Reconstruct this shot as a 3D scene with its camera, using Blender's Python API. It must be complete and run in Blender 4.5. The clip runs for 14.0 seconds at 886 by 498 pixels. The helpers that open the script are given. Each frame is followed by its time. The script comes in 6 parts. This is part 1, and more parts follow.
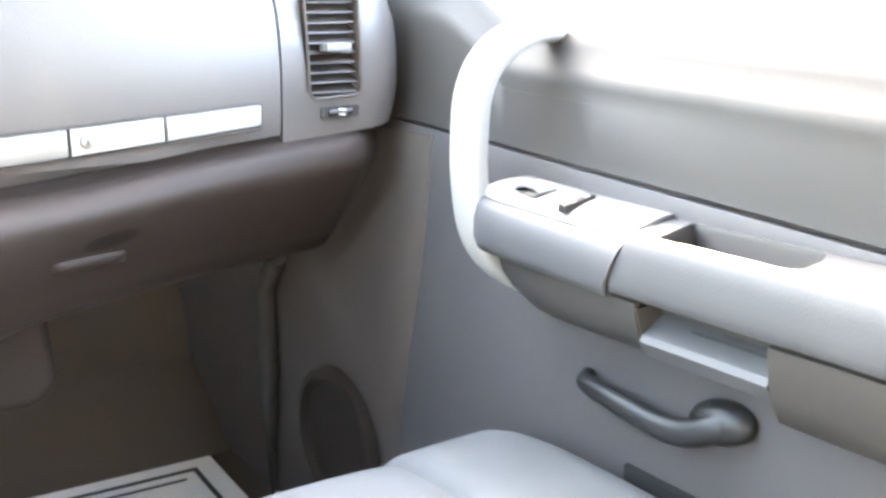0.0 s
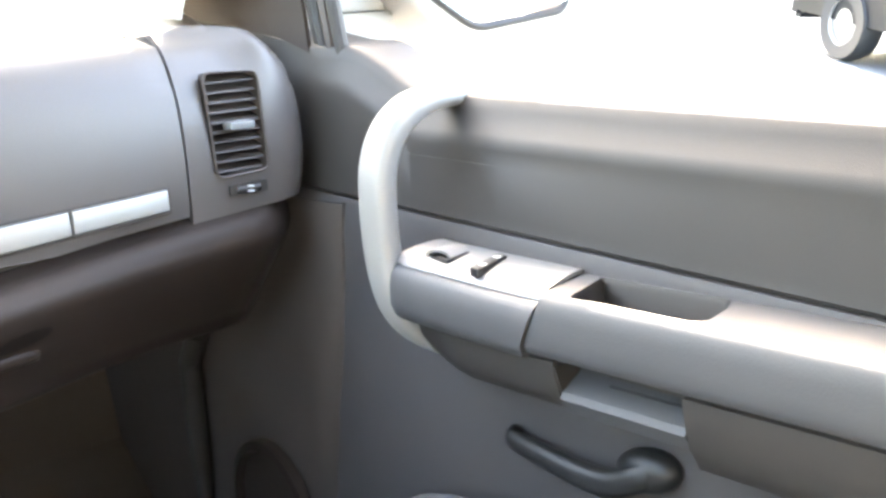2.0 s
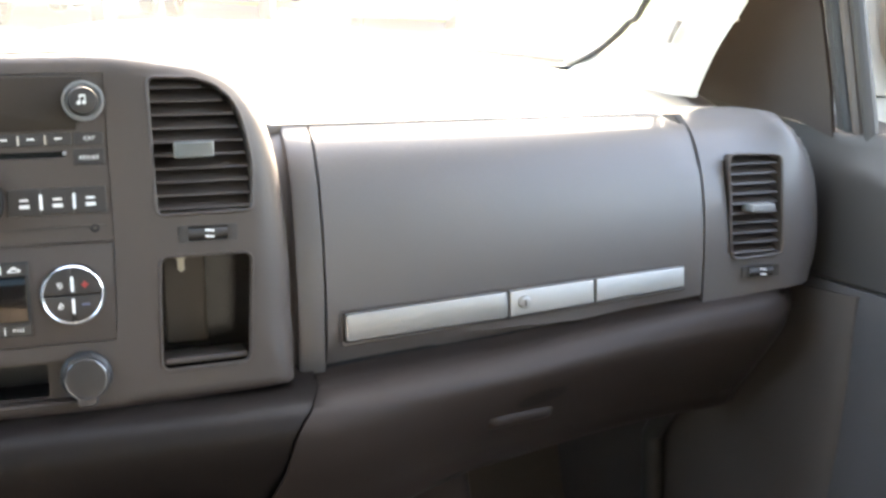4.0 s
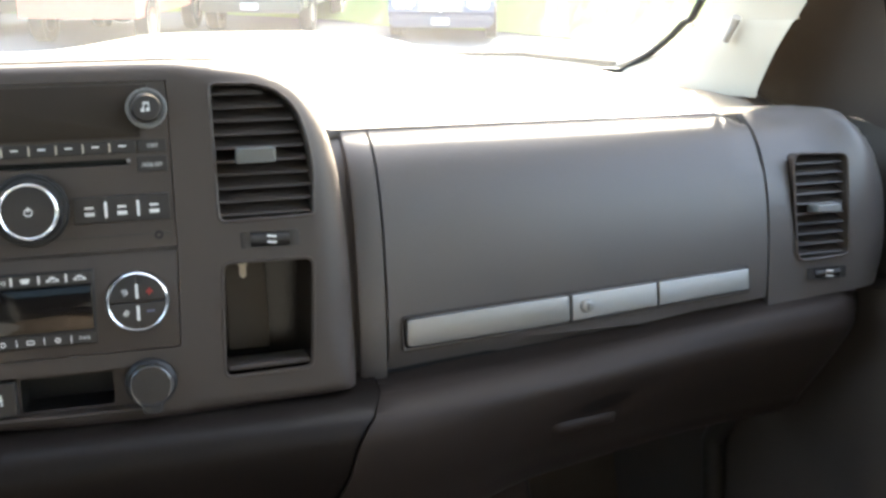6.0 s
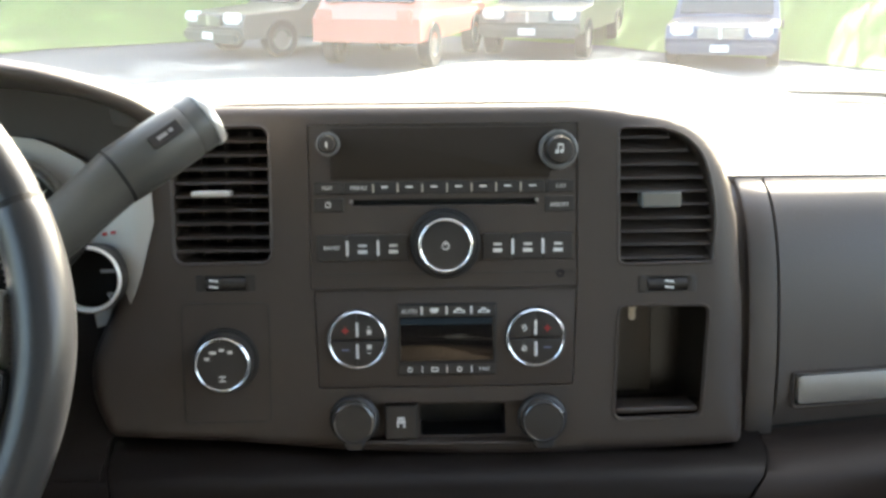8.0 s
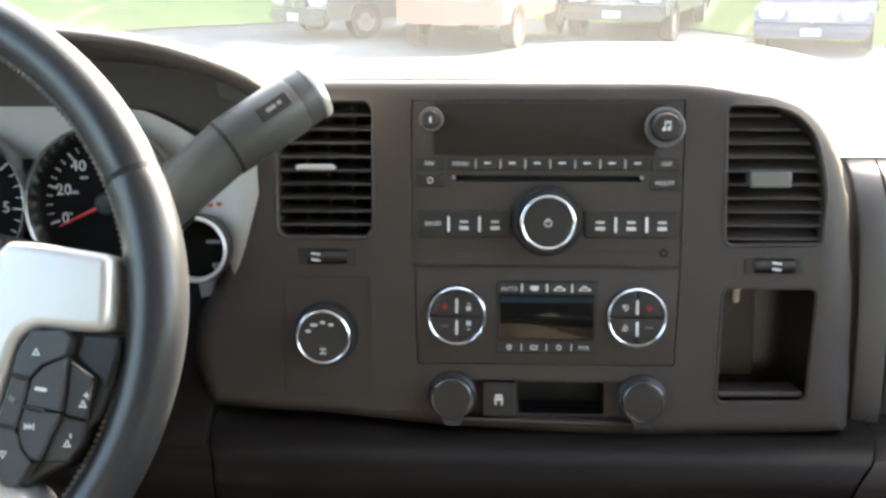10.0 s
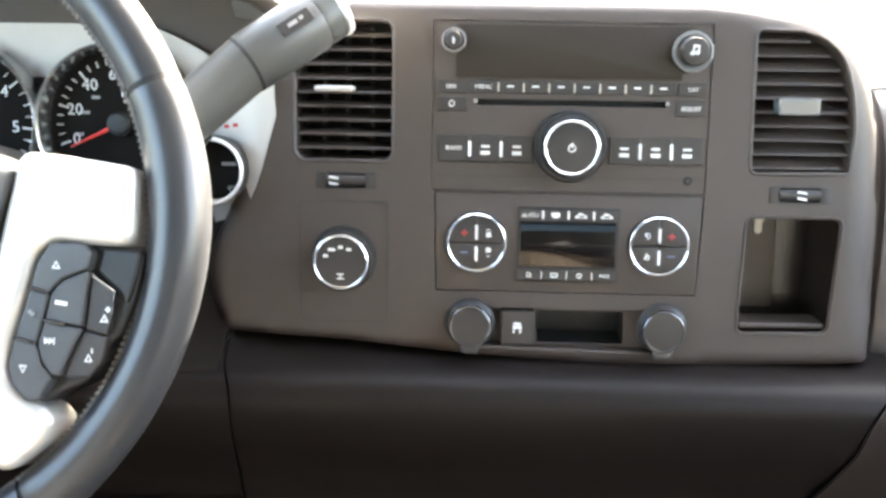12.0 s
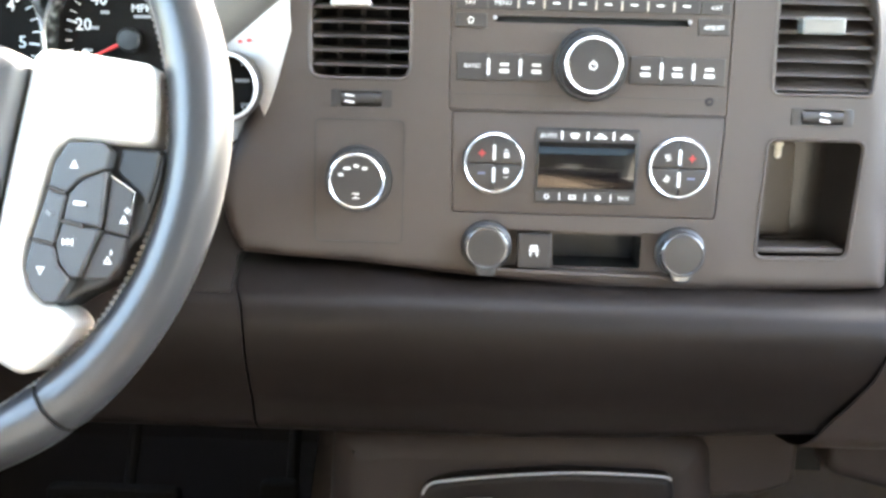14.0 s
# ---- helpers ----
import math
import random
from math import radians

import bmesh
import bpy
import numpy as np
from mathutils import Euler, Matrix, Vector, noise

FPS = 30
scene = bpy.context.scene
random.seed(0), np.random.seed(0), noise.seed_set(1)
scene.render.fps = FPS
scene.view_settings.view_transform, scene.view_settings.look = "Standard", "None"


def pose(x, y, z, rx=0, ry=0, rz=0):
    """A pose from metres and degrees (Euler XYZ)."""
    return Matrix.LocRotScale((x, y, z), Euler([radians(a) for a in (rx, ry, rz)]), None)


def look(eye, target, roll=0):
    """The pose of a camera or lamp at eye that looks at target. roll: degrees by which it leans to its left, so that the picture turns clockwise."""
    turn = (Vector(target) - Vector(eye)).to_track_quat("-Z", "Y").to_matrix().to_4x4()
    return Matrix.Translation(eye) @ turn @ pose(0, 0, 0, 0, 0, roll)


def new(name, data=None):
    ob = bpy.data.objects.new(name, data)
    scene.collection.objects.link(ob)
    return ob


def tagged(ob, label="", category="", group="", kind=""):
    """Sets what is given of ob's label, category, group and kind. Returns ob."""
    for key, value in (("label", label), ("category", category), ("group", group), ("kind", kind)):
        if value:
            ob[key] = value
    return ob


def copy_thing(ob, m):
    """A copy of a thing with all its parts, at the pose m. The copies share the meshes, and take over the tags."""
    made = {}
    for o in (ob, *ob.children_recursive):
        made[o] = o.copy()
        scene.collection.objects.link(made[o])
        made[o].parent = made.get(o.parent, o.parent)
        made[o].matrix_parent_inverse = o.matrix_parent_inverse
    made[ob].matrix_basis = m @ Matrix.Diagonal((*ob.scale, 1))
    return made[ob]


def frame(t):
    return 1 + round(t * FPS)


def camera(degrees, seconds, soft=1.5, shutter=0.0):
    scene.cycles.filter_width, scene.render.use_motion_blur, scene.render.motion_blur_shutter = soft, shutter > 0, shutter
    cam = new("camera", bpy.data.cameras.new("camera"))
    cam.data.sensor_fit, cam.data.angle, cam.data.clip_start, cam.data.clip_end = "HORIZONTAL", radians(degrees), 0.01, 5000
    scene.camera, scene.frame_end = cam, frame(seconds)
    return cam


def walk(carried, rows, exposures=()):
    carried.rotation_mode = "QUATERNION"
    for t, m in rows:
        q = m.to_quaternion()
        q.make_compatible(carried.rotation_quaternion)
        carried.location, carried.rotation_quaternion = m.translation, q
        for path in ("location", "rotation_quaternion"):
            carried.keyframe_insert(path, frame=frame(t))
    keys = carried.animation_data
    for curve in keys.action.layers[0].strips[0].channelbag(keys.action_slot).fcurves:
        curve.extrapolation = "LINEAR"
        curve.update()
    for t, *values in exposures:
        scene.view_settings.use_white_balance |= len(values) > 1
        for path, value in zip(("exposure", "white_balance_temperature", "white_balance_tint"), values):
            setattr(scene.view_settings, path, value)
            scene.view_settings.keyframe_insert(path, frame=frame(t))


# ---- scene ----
# The cab frame: x to the passenger's side, y forward, z up along the centre stack, which leans 10 degrees.
LEAN = pose(0, 0, 1.35, -10)
cam = camera(45.7, 14.0, soft=3.0)
PATH = [
    (0.0, LEAN @ look((0.175, -0.813, 0.017), (1.281, 0.780, -0.474), 0.1)),
    (0.5, LEAN @ look((0.162, -0.820, 0.025), (1.314, 0.748, -0.437), -0.1)),
    (1.0, LEAN @ look((0.181, -0.829, 0.030), (1.381, 0.708, -0.412), -0.7)),
    (1.5, LEAN @ look((0.177, -0.830, 0.033), (1.453, 0.647, -0.404), -2.1)),
    (2.0, LEAN @ look((0.186, -0.821, 0.043), (1.406, 0.704, -0.388), -4.0)),
    (2.5, LEAN @ look((0.161, -0.799, 0.051), (1.151, 0.894, -0.340), -4.8)),
    (3.0, LEAN @ look((0.147, -0.789, 0.057), (0.951, 1.008, -0.292), -4.3)),
    (3.5, LEAN @ look((0.125, -0.782, 0.064), (0.811, 1.068, -0.265), -3.0)),
    (4.0, LEAN @ look((0.0921, -0.7740, 0.0626), (0.6919, 1.1133, -0.2176), -1.60)),
    (6.5, LEAN @ look((0.0704, -0.7583, 0.0595), (0.5367, 1.1703, -0.1917), -3.33)),
    (7.0, LEAN @ look((0.0371, -0.7496, 0.0642), (0.3359, 1.2150, -0.1622), -2.72)),
    (7.5, LEAN @ look((0.0053, -0.7430, 0.0709), (0.1727, 1.2383, -0.1446), -1.79)),
    (8.0, LEAN @ look((-0.0204, -0.7460, 0.0751), (0.0290, 1.2431, -0.1275), -0.62)),
    (10.5, LEAN @ look((-0.0474, -0.7411, 0.0655), (-0.1474, 1.2389, -0.1981), 0.03)),
    (11.0, LEAN @ look((-0.0601, -0.7364, 0.0601), (-0.1201, 1.2405, -0.2369), 0.42)),
    (11.5, LEAN @ look((-0.0566, -0.7368, 0.0585), (-0.1282, 1.2387, -0.2451), 0.57)),
    (12.0, LEAN @ look((-0.0582, -0.7351, 0.0505), (-0.1369, 1.2366, -0.2753), 0.88)),
    (12.5, LEAN @ look((-0.0624, -0.7326, 0.0326), (-0.1537, 1.2325, -0.3281), 1.02)),
    (13.0, LEAN @ look((-0.0702, -0.7374, 0.0305), (-0.1698, 1.2245, -0.3455), 1.41)),
    (13.5, LEAN @ look((-0.0796, -0.7317, 0.0117), (-0.1790, 1.2257, -0.3862), 1.77)),
    (14.0, LEAN @ look((-0.0789, -0.7314, 0.0141), (-0.1299, 1.2314, -0.3666), 1.48)),
]
EXPOSURES = [(0, 6.4, 7600, 10), (1.5, 5.68, 7650, 10), (2.2, 5.42, 7600, 10), (3, 5.12, 7600, 10), (4, 4.8, 7600, 10), (6.5, 3.82, 7500, 7), (7.5, 3.55, 7500, 6), (8.2, 3.68, 7500, 6), (10.3, 4.07, 7500, 8), (10.6, 4.28, 7500, 9), (11.1, 4.70, 7500, 9), (12.5, 5.40, 7500, 9), (14, 5.95, 7500, 9)]
walk(cam, PATH, EXPOSURES)

# ---- light ----
SUN_AZ, SUN_EL = 30, 30
world = bpy.data.worlds.new("sky")
scene.world = world
world.use_nodes = True
wn = world.node_tree
sky = wn.nodes.new("ShaderNodeTexSky")
sky.sky_type = "NISHITA"
sky.sun_disc = False
sky.dust_density = 4.0
sky.sun_elevation = radians(SUN_EL)
sky.sun_rotation = radians(SUN_AZ)
wn.links.new(sky.outputs[0], wn.nodes["Background"].inputs[0])
wn.nodes["Background"].inputs[1].default_value = 0.15
lamp = bpy.data.lights.new("sun", "SUN")
lamp.energy, lamp.angle, lamp.color = 3.2, radians(0.5), (1.0, 0.98, 0.95)
sun = new("sun", lamp)
sa, se = radians(SUN_AZ), radians(SUN_EL)
sun.matrix_world = look((math.sin(sa) * math.cos(se) * 20, math.cos(sa) * math.cos(se) * 20, math.sin(se) * 20), (0, 0, 0))


# ---- materials ----
def material(name, color, rough=0.6, metal=0.0, grain=900.0, bump=0.15, vary=0.12, broad=7.0, coat=0.0, spec=0.5, depth=0.0004):
    """A surface with fine relief, a broad stain of its colour and uneven gloss."""
    m = bpy.data.materials.new(name)
    m.use_nodes = True
    t = m.node_tree
    b = t.nodes["Principled BSDF"]
    tc = t.nodes.new("ShaderNodeTexCoord")

    def tex(scale, detail):
        n = t.nodes.new("ShaderNodeTexNoise")
        n.inputs["Scale"].default_value, n.inputs["Detail"].default_value = scale, detail
        t.links.new(tc.outputs["Object"], n.inputs["Vector"])
        return n

    wide, fine = tex(broad, 5), tex(grain, 2)
    mix = t.nodes.new("ShaderNodeMix")
    mix.data_type = "RGBA"
    mix.inputs[6].default_value = (*[c * (1 - vary) for c in color], 1)
    mix.inputs[7].default_value = (*[min(1, c * (1 + vary)) for c in color], 1)
    t.links.new(wide.outputs["Fac"], mix.inputs[0])
    t.links.new(mix.outputs[2], b.inputs["Base Color"])
    ramp = t.nodes.new("ShaderNodeMapRange")
    ramp.inputs[3].default_value, ramp.inputs[4].default_value = max(0.02, rough - 0.08), min(1, rough + 0.08)
    both = t.nodes.new("ShaderNodeMath")
    both.operation = "MULTIPLY_ADD"
    both.inputs[1].default_value = 0.5
    t.links.new(fine.outputs["Fac"], both.inputs[0])
    half = t.nodes.new("ShaderNodeMath")
    half.operation = "MULTIPLY"
    half.inputs[1].default_value = 0.5
    t.links.new(wide.outputs["Fac"], half.inputs[0])
    t.links.new(half.outputs[0], both.inputs[2])
    t.links.new(both.outputs[0], ramp.inputs[0])
    t.links.new(ramp.outputs[0], b.inputs["Roughness"])
    b.inputs["Metallic"].default_value = metal
    b.inputs["Coat Weight"].default_value = coat
    b.inputs["Specular IOR Level"].default_value = spec
    if bump:
        bn = t.nodes.new("ShaderNodeBump")
        bn.inputs["Strength"].default_value, bn.inputs["Distance"].default_value = bump, depth
        t.links.new(fine.outputs["Fac"], bn.inputs["Height"])
        t.links.new(bn.outputs[0], b.inputs["Normal"])
    return m


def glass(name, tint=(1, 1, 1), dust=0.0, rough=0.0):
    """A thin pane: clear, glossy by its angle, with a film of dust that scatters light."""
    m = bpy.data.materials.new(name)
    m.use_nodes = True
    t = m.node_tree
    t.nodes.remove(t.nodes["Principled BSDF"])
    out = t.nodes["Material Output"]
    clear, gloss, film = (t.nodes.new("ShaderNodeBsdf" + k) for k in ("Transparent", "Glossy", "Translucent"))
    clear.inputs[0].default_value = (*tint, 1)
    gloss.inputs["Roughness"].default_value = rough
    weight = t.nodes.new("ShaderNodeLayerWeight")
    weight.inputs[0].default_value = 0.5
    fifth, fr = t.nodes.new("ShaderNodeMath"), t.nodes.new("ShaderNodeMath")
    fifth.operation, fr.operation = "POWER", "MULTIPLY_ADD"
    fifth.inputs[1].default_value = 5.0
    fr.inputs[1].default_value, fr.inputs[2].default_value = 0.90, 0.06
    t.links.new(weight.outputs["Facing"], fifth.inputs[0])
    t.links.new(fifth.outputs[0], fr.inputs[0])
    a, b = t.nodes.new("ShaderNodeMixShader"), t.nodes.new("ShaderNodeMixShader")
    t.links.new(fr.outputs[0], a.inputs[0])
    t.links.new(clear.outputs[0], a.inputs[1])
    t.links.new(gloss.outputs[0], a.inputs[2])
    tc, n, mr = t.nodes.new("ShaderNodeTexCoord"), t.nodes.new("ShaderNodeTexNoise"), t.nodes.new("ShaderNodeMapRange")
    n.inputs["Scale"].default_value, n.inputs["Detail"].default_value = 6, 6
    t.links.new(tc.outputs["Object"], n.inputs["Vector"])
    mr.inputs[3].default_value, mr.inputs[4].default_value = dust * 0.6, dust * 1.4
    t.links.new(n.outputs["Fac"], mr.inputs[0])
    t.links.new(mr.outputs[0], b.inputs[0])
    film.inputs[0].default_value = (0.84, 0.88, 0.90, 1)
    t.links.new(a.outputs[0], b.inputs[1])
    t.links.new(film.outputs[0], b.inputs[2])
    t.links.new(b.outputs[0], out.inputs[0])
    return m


CHARCOAL = material("charcoal_plastic", (0.050, 0.0378, 0.0310), 0.52, bump=0.35)
PAD = material("dash_pad", (0.088, 0.0765, 0.0705), 0.40, bump=0.35, grain=700)
# Near-black because the shade below the stack is put into the colour.
SHADEDLOWER = material("shaded_lower_dash_plastic", (0.0105, 0.0074, 0.0060), 0.50, bump=0.4, spec=0.21)
KICK = material("kick_panel_plastic", (0.070, 0.057, 0.050), 0.58, bump=0.4, spec=0.25)
# Upper door's plastic again, darkened for the shade low on the dash.
SHADEDGLOVE = material("shaded_lower_glove_plastic", (0.028, 0.0198, 0.0160), 0.58, bump=0.4, spec=0.22)
CAPCHROME = material("bright_satin_chrome", (0.86, 0.86, 0.85), 0.30, 0.6, bump=0, vary=0.03)
CAP = material("glossy_cap_plastic", (0.045, 0.045, 0.046), 0.12, bump=0, coat=1.0)
TABDARK = material("smoked_tab_plastic", (0.095, 0.100, 0.096), 0.25, bump=0, coat=0.6, vary=0.04)
TAB = material("smoky_tab_plastic", (0.16, 0.16, 0.155), 0.3, bump=0.05)
# Spoke silver greyed down for the shade under the cluster hood.
FASCIA = material("shaded_silver_fascia", (0.46, 0.44, 0.41), 0.5, 0.15, bump=0.1, vary=0.05)
DIAL = material("matte_black_dial", (0.010, 0.009, 0.008), 0.85, bump=0, vary=0.05, spec=0.08)
# Pedal rubber and arms, blackened for the shade of the footwell.
SHADEDPEDAL = material("shaded_pedal_rubber", (0.008, 0.007, 0.006), 0.9, bump=0.3, spec=0.08)
GAUGERING = material("dark_chrome", (0.48, 0.48, 0.47), 0.24, 0.9, bump=0, vary=0.05)
BLACK = material("black_plastic", (0.012, 0.012, 0.012), 0.45, bump=0.1)
BUTTON = material("button_plastic", (0.0272, 0.0232, 0.0208), 0.45, bump=0.1)
# Dark brown liner, darkened further for the shade in the recess.
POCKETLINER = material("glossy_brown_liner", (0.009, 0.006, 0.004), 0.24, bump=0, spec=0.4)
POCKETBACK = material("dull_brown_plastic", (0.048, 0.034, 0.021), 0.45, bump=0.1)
CLIP = material("cream_clip_plastic", (0.66, 0.60, 0.48), 0.35, bump=0)
GAP = material("shadow_gap_plastic", (0.006, 0.006, 0.006), 0.8, bump=0)
CHROME = material("chrome", (0.80, 0.80, 0.80), 0.22, 0.85, bump=0, vary=0.03)
SILVER = material("satin_silver", (0.279, 0.268, 0.251), 0.42, 0.7, bump=0.08, vary=0.05)
SPOKE = material("silver_paint", (0.62, 0.60, 0.57), 0.35, 0.5, bump=0.05, vary=0.04)
GREYTRIM = material("grey_trim", (0.3060, 0.2975, 0.2890), 0.45, 0.25, bump=0.1, vary=0.05)
DISPLAY = material("smoked_display", (0.022, 0.015, 0.010), 0.55, bump=0, spec=0.3)
MIRRORED = material("dark_display_glass", (0.006, 0.005, 0.005), 0.05, bump=0, spec=0.60)
LEATHER = material("wheel_leather", (0.031, 0.0320, 0.0340), 0.30, bump=0)
LEVER = material("lever_plastic", (0.076, 0.075, 0.070), 0.40, bump=0.25)
THREAD = material("grey_thread", (0.12, 0.11, 0.10), 0.7, bump=0)
THUMB = material("thumb_button_plastic", (0.048, 0.049, 0.050), 0.42, bump=0.15)
MARK = material("white_marking", (0.72, 0.72, 0.70), 0.5, bump=0, vary=0.02)
RED = material("red_marking", (0.36, 0.03, 0.03), 0.5, bump=0)
NEEDLE = material("red_needle", (0.75, 0.035, 0.03), 0.4, bump=0)
BLUE = material("blue_marking", (0.11, 0.13, 0.22), 0.5, bump=0)
DOORTRIM = material("door_trim_plastic", (0.0341, 0.0300, 0.0266), 0.58, bump=0.4, spec=0.34)
DOORLOW = material("door_lower_plastic", (0.0594, 0.0538, 0.0532), 0.6, bump=0.4)
ARM = material("armrest_vinyl", (0.0620, 0.0612, 0.0624), 0.54, bump=0.4, grain=600, spec=0.36)
SWITCHPLATE = material("switch_plate", (0.2000, 0.1960, 0.1920), 0.42, 0.3, bump=0.1)
PULL = material("pull_handle_plastic", (0.2640, 0.2520, 0.2360), 0.42, 0.2, bump=0.1, vary=0.05)
BEIGE = material("pillar_trim", (0.4080, 0.3740, 0.3060), 0.75, bump=0.3, grain=500)
CLOTH = material("seat_cloth", (0.088, 0.093, 0.096), 0.9, bump=0.8, grain=1500, depth=0.0008)
CARPET = material("carpet", (0.115, 0.088, 0.066), 0.95, bump=1.0, grain=900, depth=0.003)
PAPER = material("paper", (0.75, 0.73, 0.70), 0.8, bump=0.1, vary=0.04)
# Footwell shade as a colour, for the sheet over the driver's carpet.
FOOTWELLSHADE = material("footwell_shade", (0.010, 0.0075, 0.006), 0.9, bump=0.6, grain=500, spec=0.1)
RUBBER = material("rubber", (0.02, 0.02, 0.02), 0.7, bump=0.2)
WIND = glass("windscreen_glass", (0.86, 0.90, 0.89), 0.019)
DRIVERGLASS = glass("driver_side_glass", (0.86, 0.88, 0.88), 0.01)
TINTED = glass("tinted_glass", (0.30, 0.33, 0.33), 0.01)
MIRROR = material("mirror", (0.9, 0.9, 0.9), 0.01, 1.0, bump=0, vary=0.0)


# ---- mesh helpers ----
from mathutils.geometry import delaunay_2d_cdt


def thing(name, label, category, group="", kind="", m=None):
    ob = new(name)
    ob.empty_display_size = 0.05
    ob.matrix_world = LEAN if m is None else m
    return tagged(ob, label, category, group, kind)


def part(name, bm, mat, parent=None, label="", sharp=35, m=None):
    me = bpy.data.meshes.new(name)
    if isinstance(bm, bpy.types.Mesh):
        me = bm
        me.name = name
    else:
        bmesh.ops.recalc_face_normals(bm, faces=bm.faces)
        bm.to_mesh(me)
        bm.free()
    me.shade_smooth()
    me.set_sharp_from_angle(angle=radians(sharp))
    me.materials.clear()
    me.materials.append(mat)
    ob = new(name, me)
    if parent is not None:
        ob.parent = parent
        if m is not None:
            ob.matrix_basis = m
    else:
        ob.matrix_world = LEAN if m is None else m
    return tagged(ob, label)


def join(*bms):
    out = bmesh.new()
    for b in bms:
        me = bpy.data.meshes.new("tmp")
        b.to_mesh(me)
        b.free()
        out.from_mesh(me)
        bpy.data.meshes.remove(me)
    return out


def box(x0, x1, y0, y1, z0, z1, bevel=0.0, seg=2):
    bm = bmesh.new()
    bmesh.ops.create_cube(bm, size=1, matrix=Matrix.Translation(((x0 + x1) / 2, (y0 + y1) / 2, (z0 + z1) / 2)) @ Matrix.Diagonal((x1 - x0, y1 - y0, z1 - z0, 1)))
    if bevel:
        bmesh.ops.bevel(bm, geom=bm.edges[:], offset=bevel, segments=seg, affect="EDGES", clamp_overlap=True)
    return bm


def loft(rows, closed=False, cap=False):
    """A skin through rows of points of one length."""
    bm = bmesh.new()
    vs = [[bm.verts.new(p) for p in r] for r in rows]
    n = len(rows[0])
    for a, b in zip(vs, vs[1:]):
        for i in range(n if closed else n - 1):
            j = (i + 1) % n
            bm.faces.new((a[i], a[j], b[j], b[i]))
    if cap:
        bm.faces.new(vs[0][::-1])
        bm.faces.new(vs[-1])
    return bm


def thick(bm, t):
    """Gives a skin a thickness."""
    bmesh.ops.recalc_face_normals(bm, faces=bm.faces)
    bmesh.ops.solidify(bm, geom=bm.faces[:], thickness=t)
    return bm


def basis(axis):
    axis = Vector(axis).normalized()
    side = axis.cross(Vector((0, 0, 1)))
    side = side.normalized() if side.length > 1e-4 else Vector((1, 0, 0))
    return axis, side, side.cross(axis)


def lathe(profile, at, axis=(0, -1, 0), n=40):
    """A turned body: profile of (radius, height along the axis)."""
    a, u, v = basis(axis)
    at = Vector(at)
    bm = bmesh.new()
    rings = []
    for r, h in profile:
        if r < 1e-6:
            rings.append([bm.verts.new(at + a * h)])
        else:
            rings.append([bm.verts.new(at + a * h + (u * math.cos(w) + v * math.sin(w)) * r) for w in (2 * math.pi * i / n for i in range(n))])
    for p, q in zip(rings, rings[1:]):
        for i in range(n):
            j = (i + 1) % n
            if len(p) == 1 and len(q) > 1:
                bm.faces.new((p[0], q[j], q[i]))
            elif len(q) == 1 and len(p) > 1:
                bm.faces.new((p[i], p[j], q[0]))
            elif len(p) > 1:
                bm.faces.new((p[i], p[j], q[j], q[i]))
    return bm


def tube(path, radii, n=16, cap=True, squash=1.0, up=(0, 0, 1)):
    """A round bar along a path; squash flattens it across its second axis."""
    pts = [Vector(p) for p in path]
    if isinstance(radii, (int, float)):
        radii = [radii] * len(pts)
    rows = []
    for i, p in enumerate(pts):
        d = (pts[min(i + 1, len(pts) - 1)] - pts[max(i - 1, 0)]).normalized()
        u = d.cross(Vector(up)).normalized()
        v = u.cross(d)
        rows.append([p + (u * math.cos(w) + v * math.sin(w) * squash) * radii[i] for w in (2 * math.pi * k / n for k in range(n))])
    return loft(rows, True, cap)


def rrect(x0, x1, z0, z1, r, n=5):
    """A rectangle with round corners, anticlockwise."""
    out = []
    for cx, cz, a in ((x1 - r, z0 + r, -90), (x1 - r, z1 - r, 0), (x0 + r, z1 - r, 90), (x0 + r, z0 + r, 180)):
        out += [(cx + r * math.cos(radians(a + 90 * i / n)), cz + r * math.sin(radians(a + 90 * i / n))) for i in range(n + 1)]
    return out


def rounded(points, r, n=5):
    """A polygon with its corners rounded by r."""
    out, k = [], len(points)
    for i, p in enumerate(points):
        p = Vector(p)
        a, b = Vector(points[i - 1]) - p, Vector(points[(i + 1) % k]) - p
        rr = min(r, a.length * 0.45, b.length * 0.45)
        s, e = p + a.normalized() * rr, p + b.normalized() * rr
        out += [tuple((1 - t) ** 2 * s + 2 * t * (1 - t) * p + t * t * e) for t in (i / n for i in range(n + 1))]
    return out


def smooth_line(points, per=6):
    """A smooth curve through points (Catmull-Rom)."""
    p = [Vector(q) for q in points]
    p = [2 * p[0] - p[1]] + p + [2 * p[-1] - p[-2]]
    out = []
    for i in range(1, len(p) - 2):
        for k in range(per):
            t = k / per
            out.append(0.5 * (2 * p[i] + (p[i + 1] - p[i - 1]) * t + (2 * p[i - 1] - 5 * p[i] + 4 * p[i + 1] - p[i + 2]) * t * t + (3 * p[i] - p[i - 1] - 3 * p[i + 1] + p[i + 2]) * t ** 3))
    return out + [p[-2]]


def anticlockwise(r):
    area = sum(a[0] * b[1] - b[0] * a[1] for a, b in zip(r, r[1:] + r[:1]))
    return r if area > 0 else r[::-1]


def inside(p, ring):
    hit = False
    for (x1, z1), (x2, z2) in zip(ring, ring[1:] + ring[:1]):
        if (z1 > p[1]) != (z2 > p[1]) and p[0] < (x2 - x1) * (p[1] - z1) / (z2 - z1) + x1:
            hit = not hit
    return hit


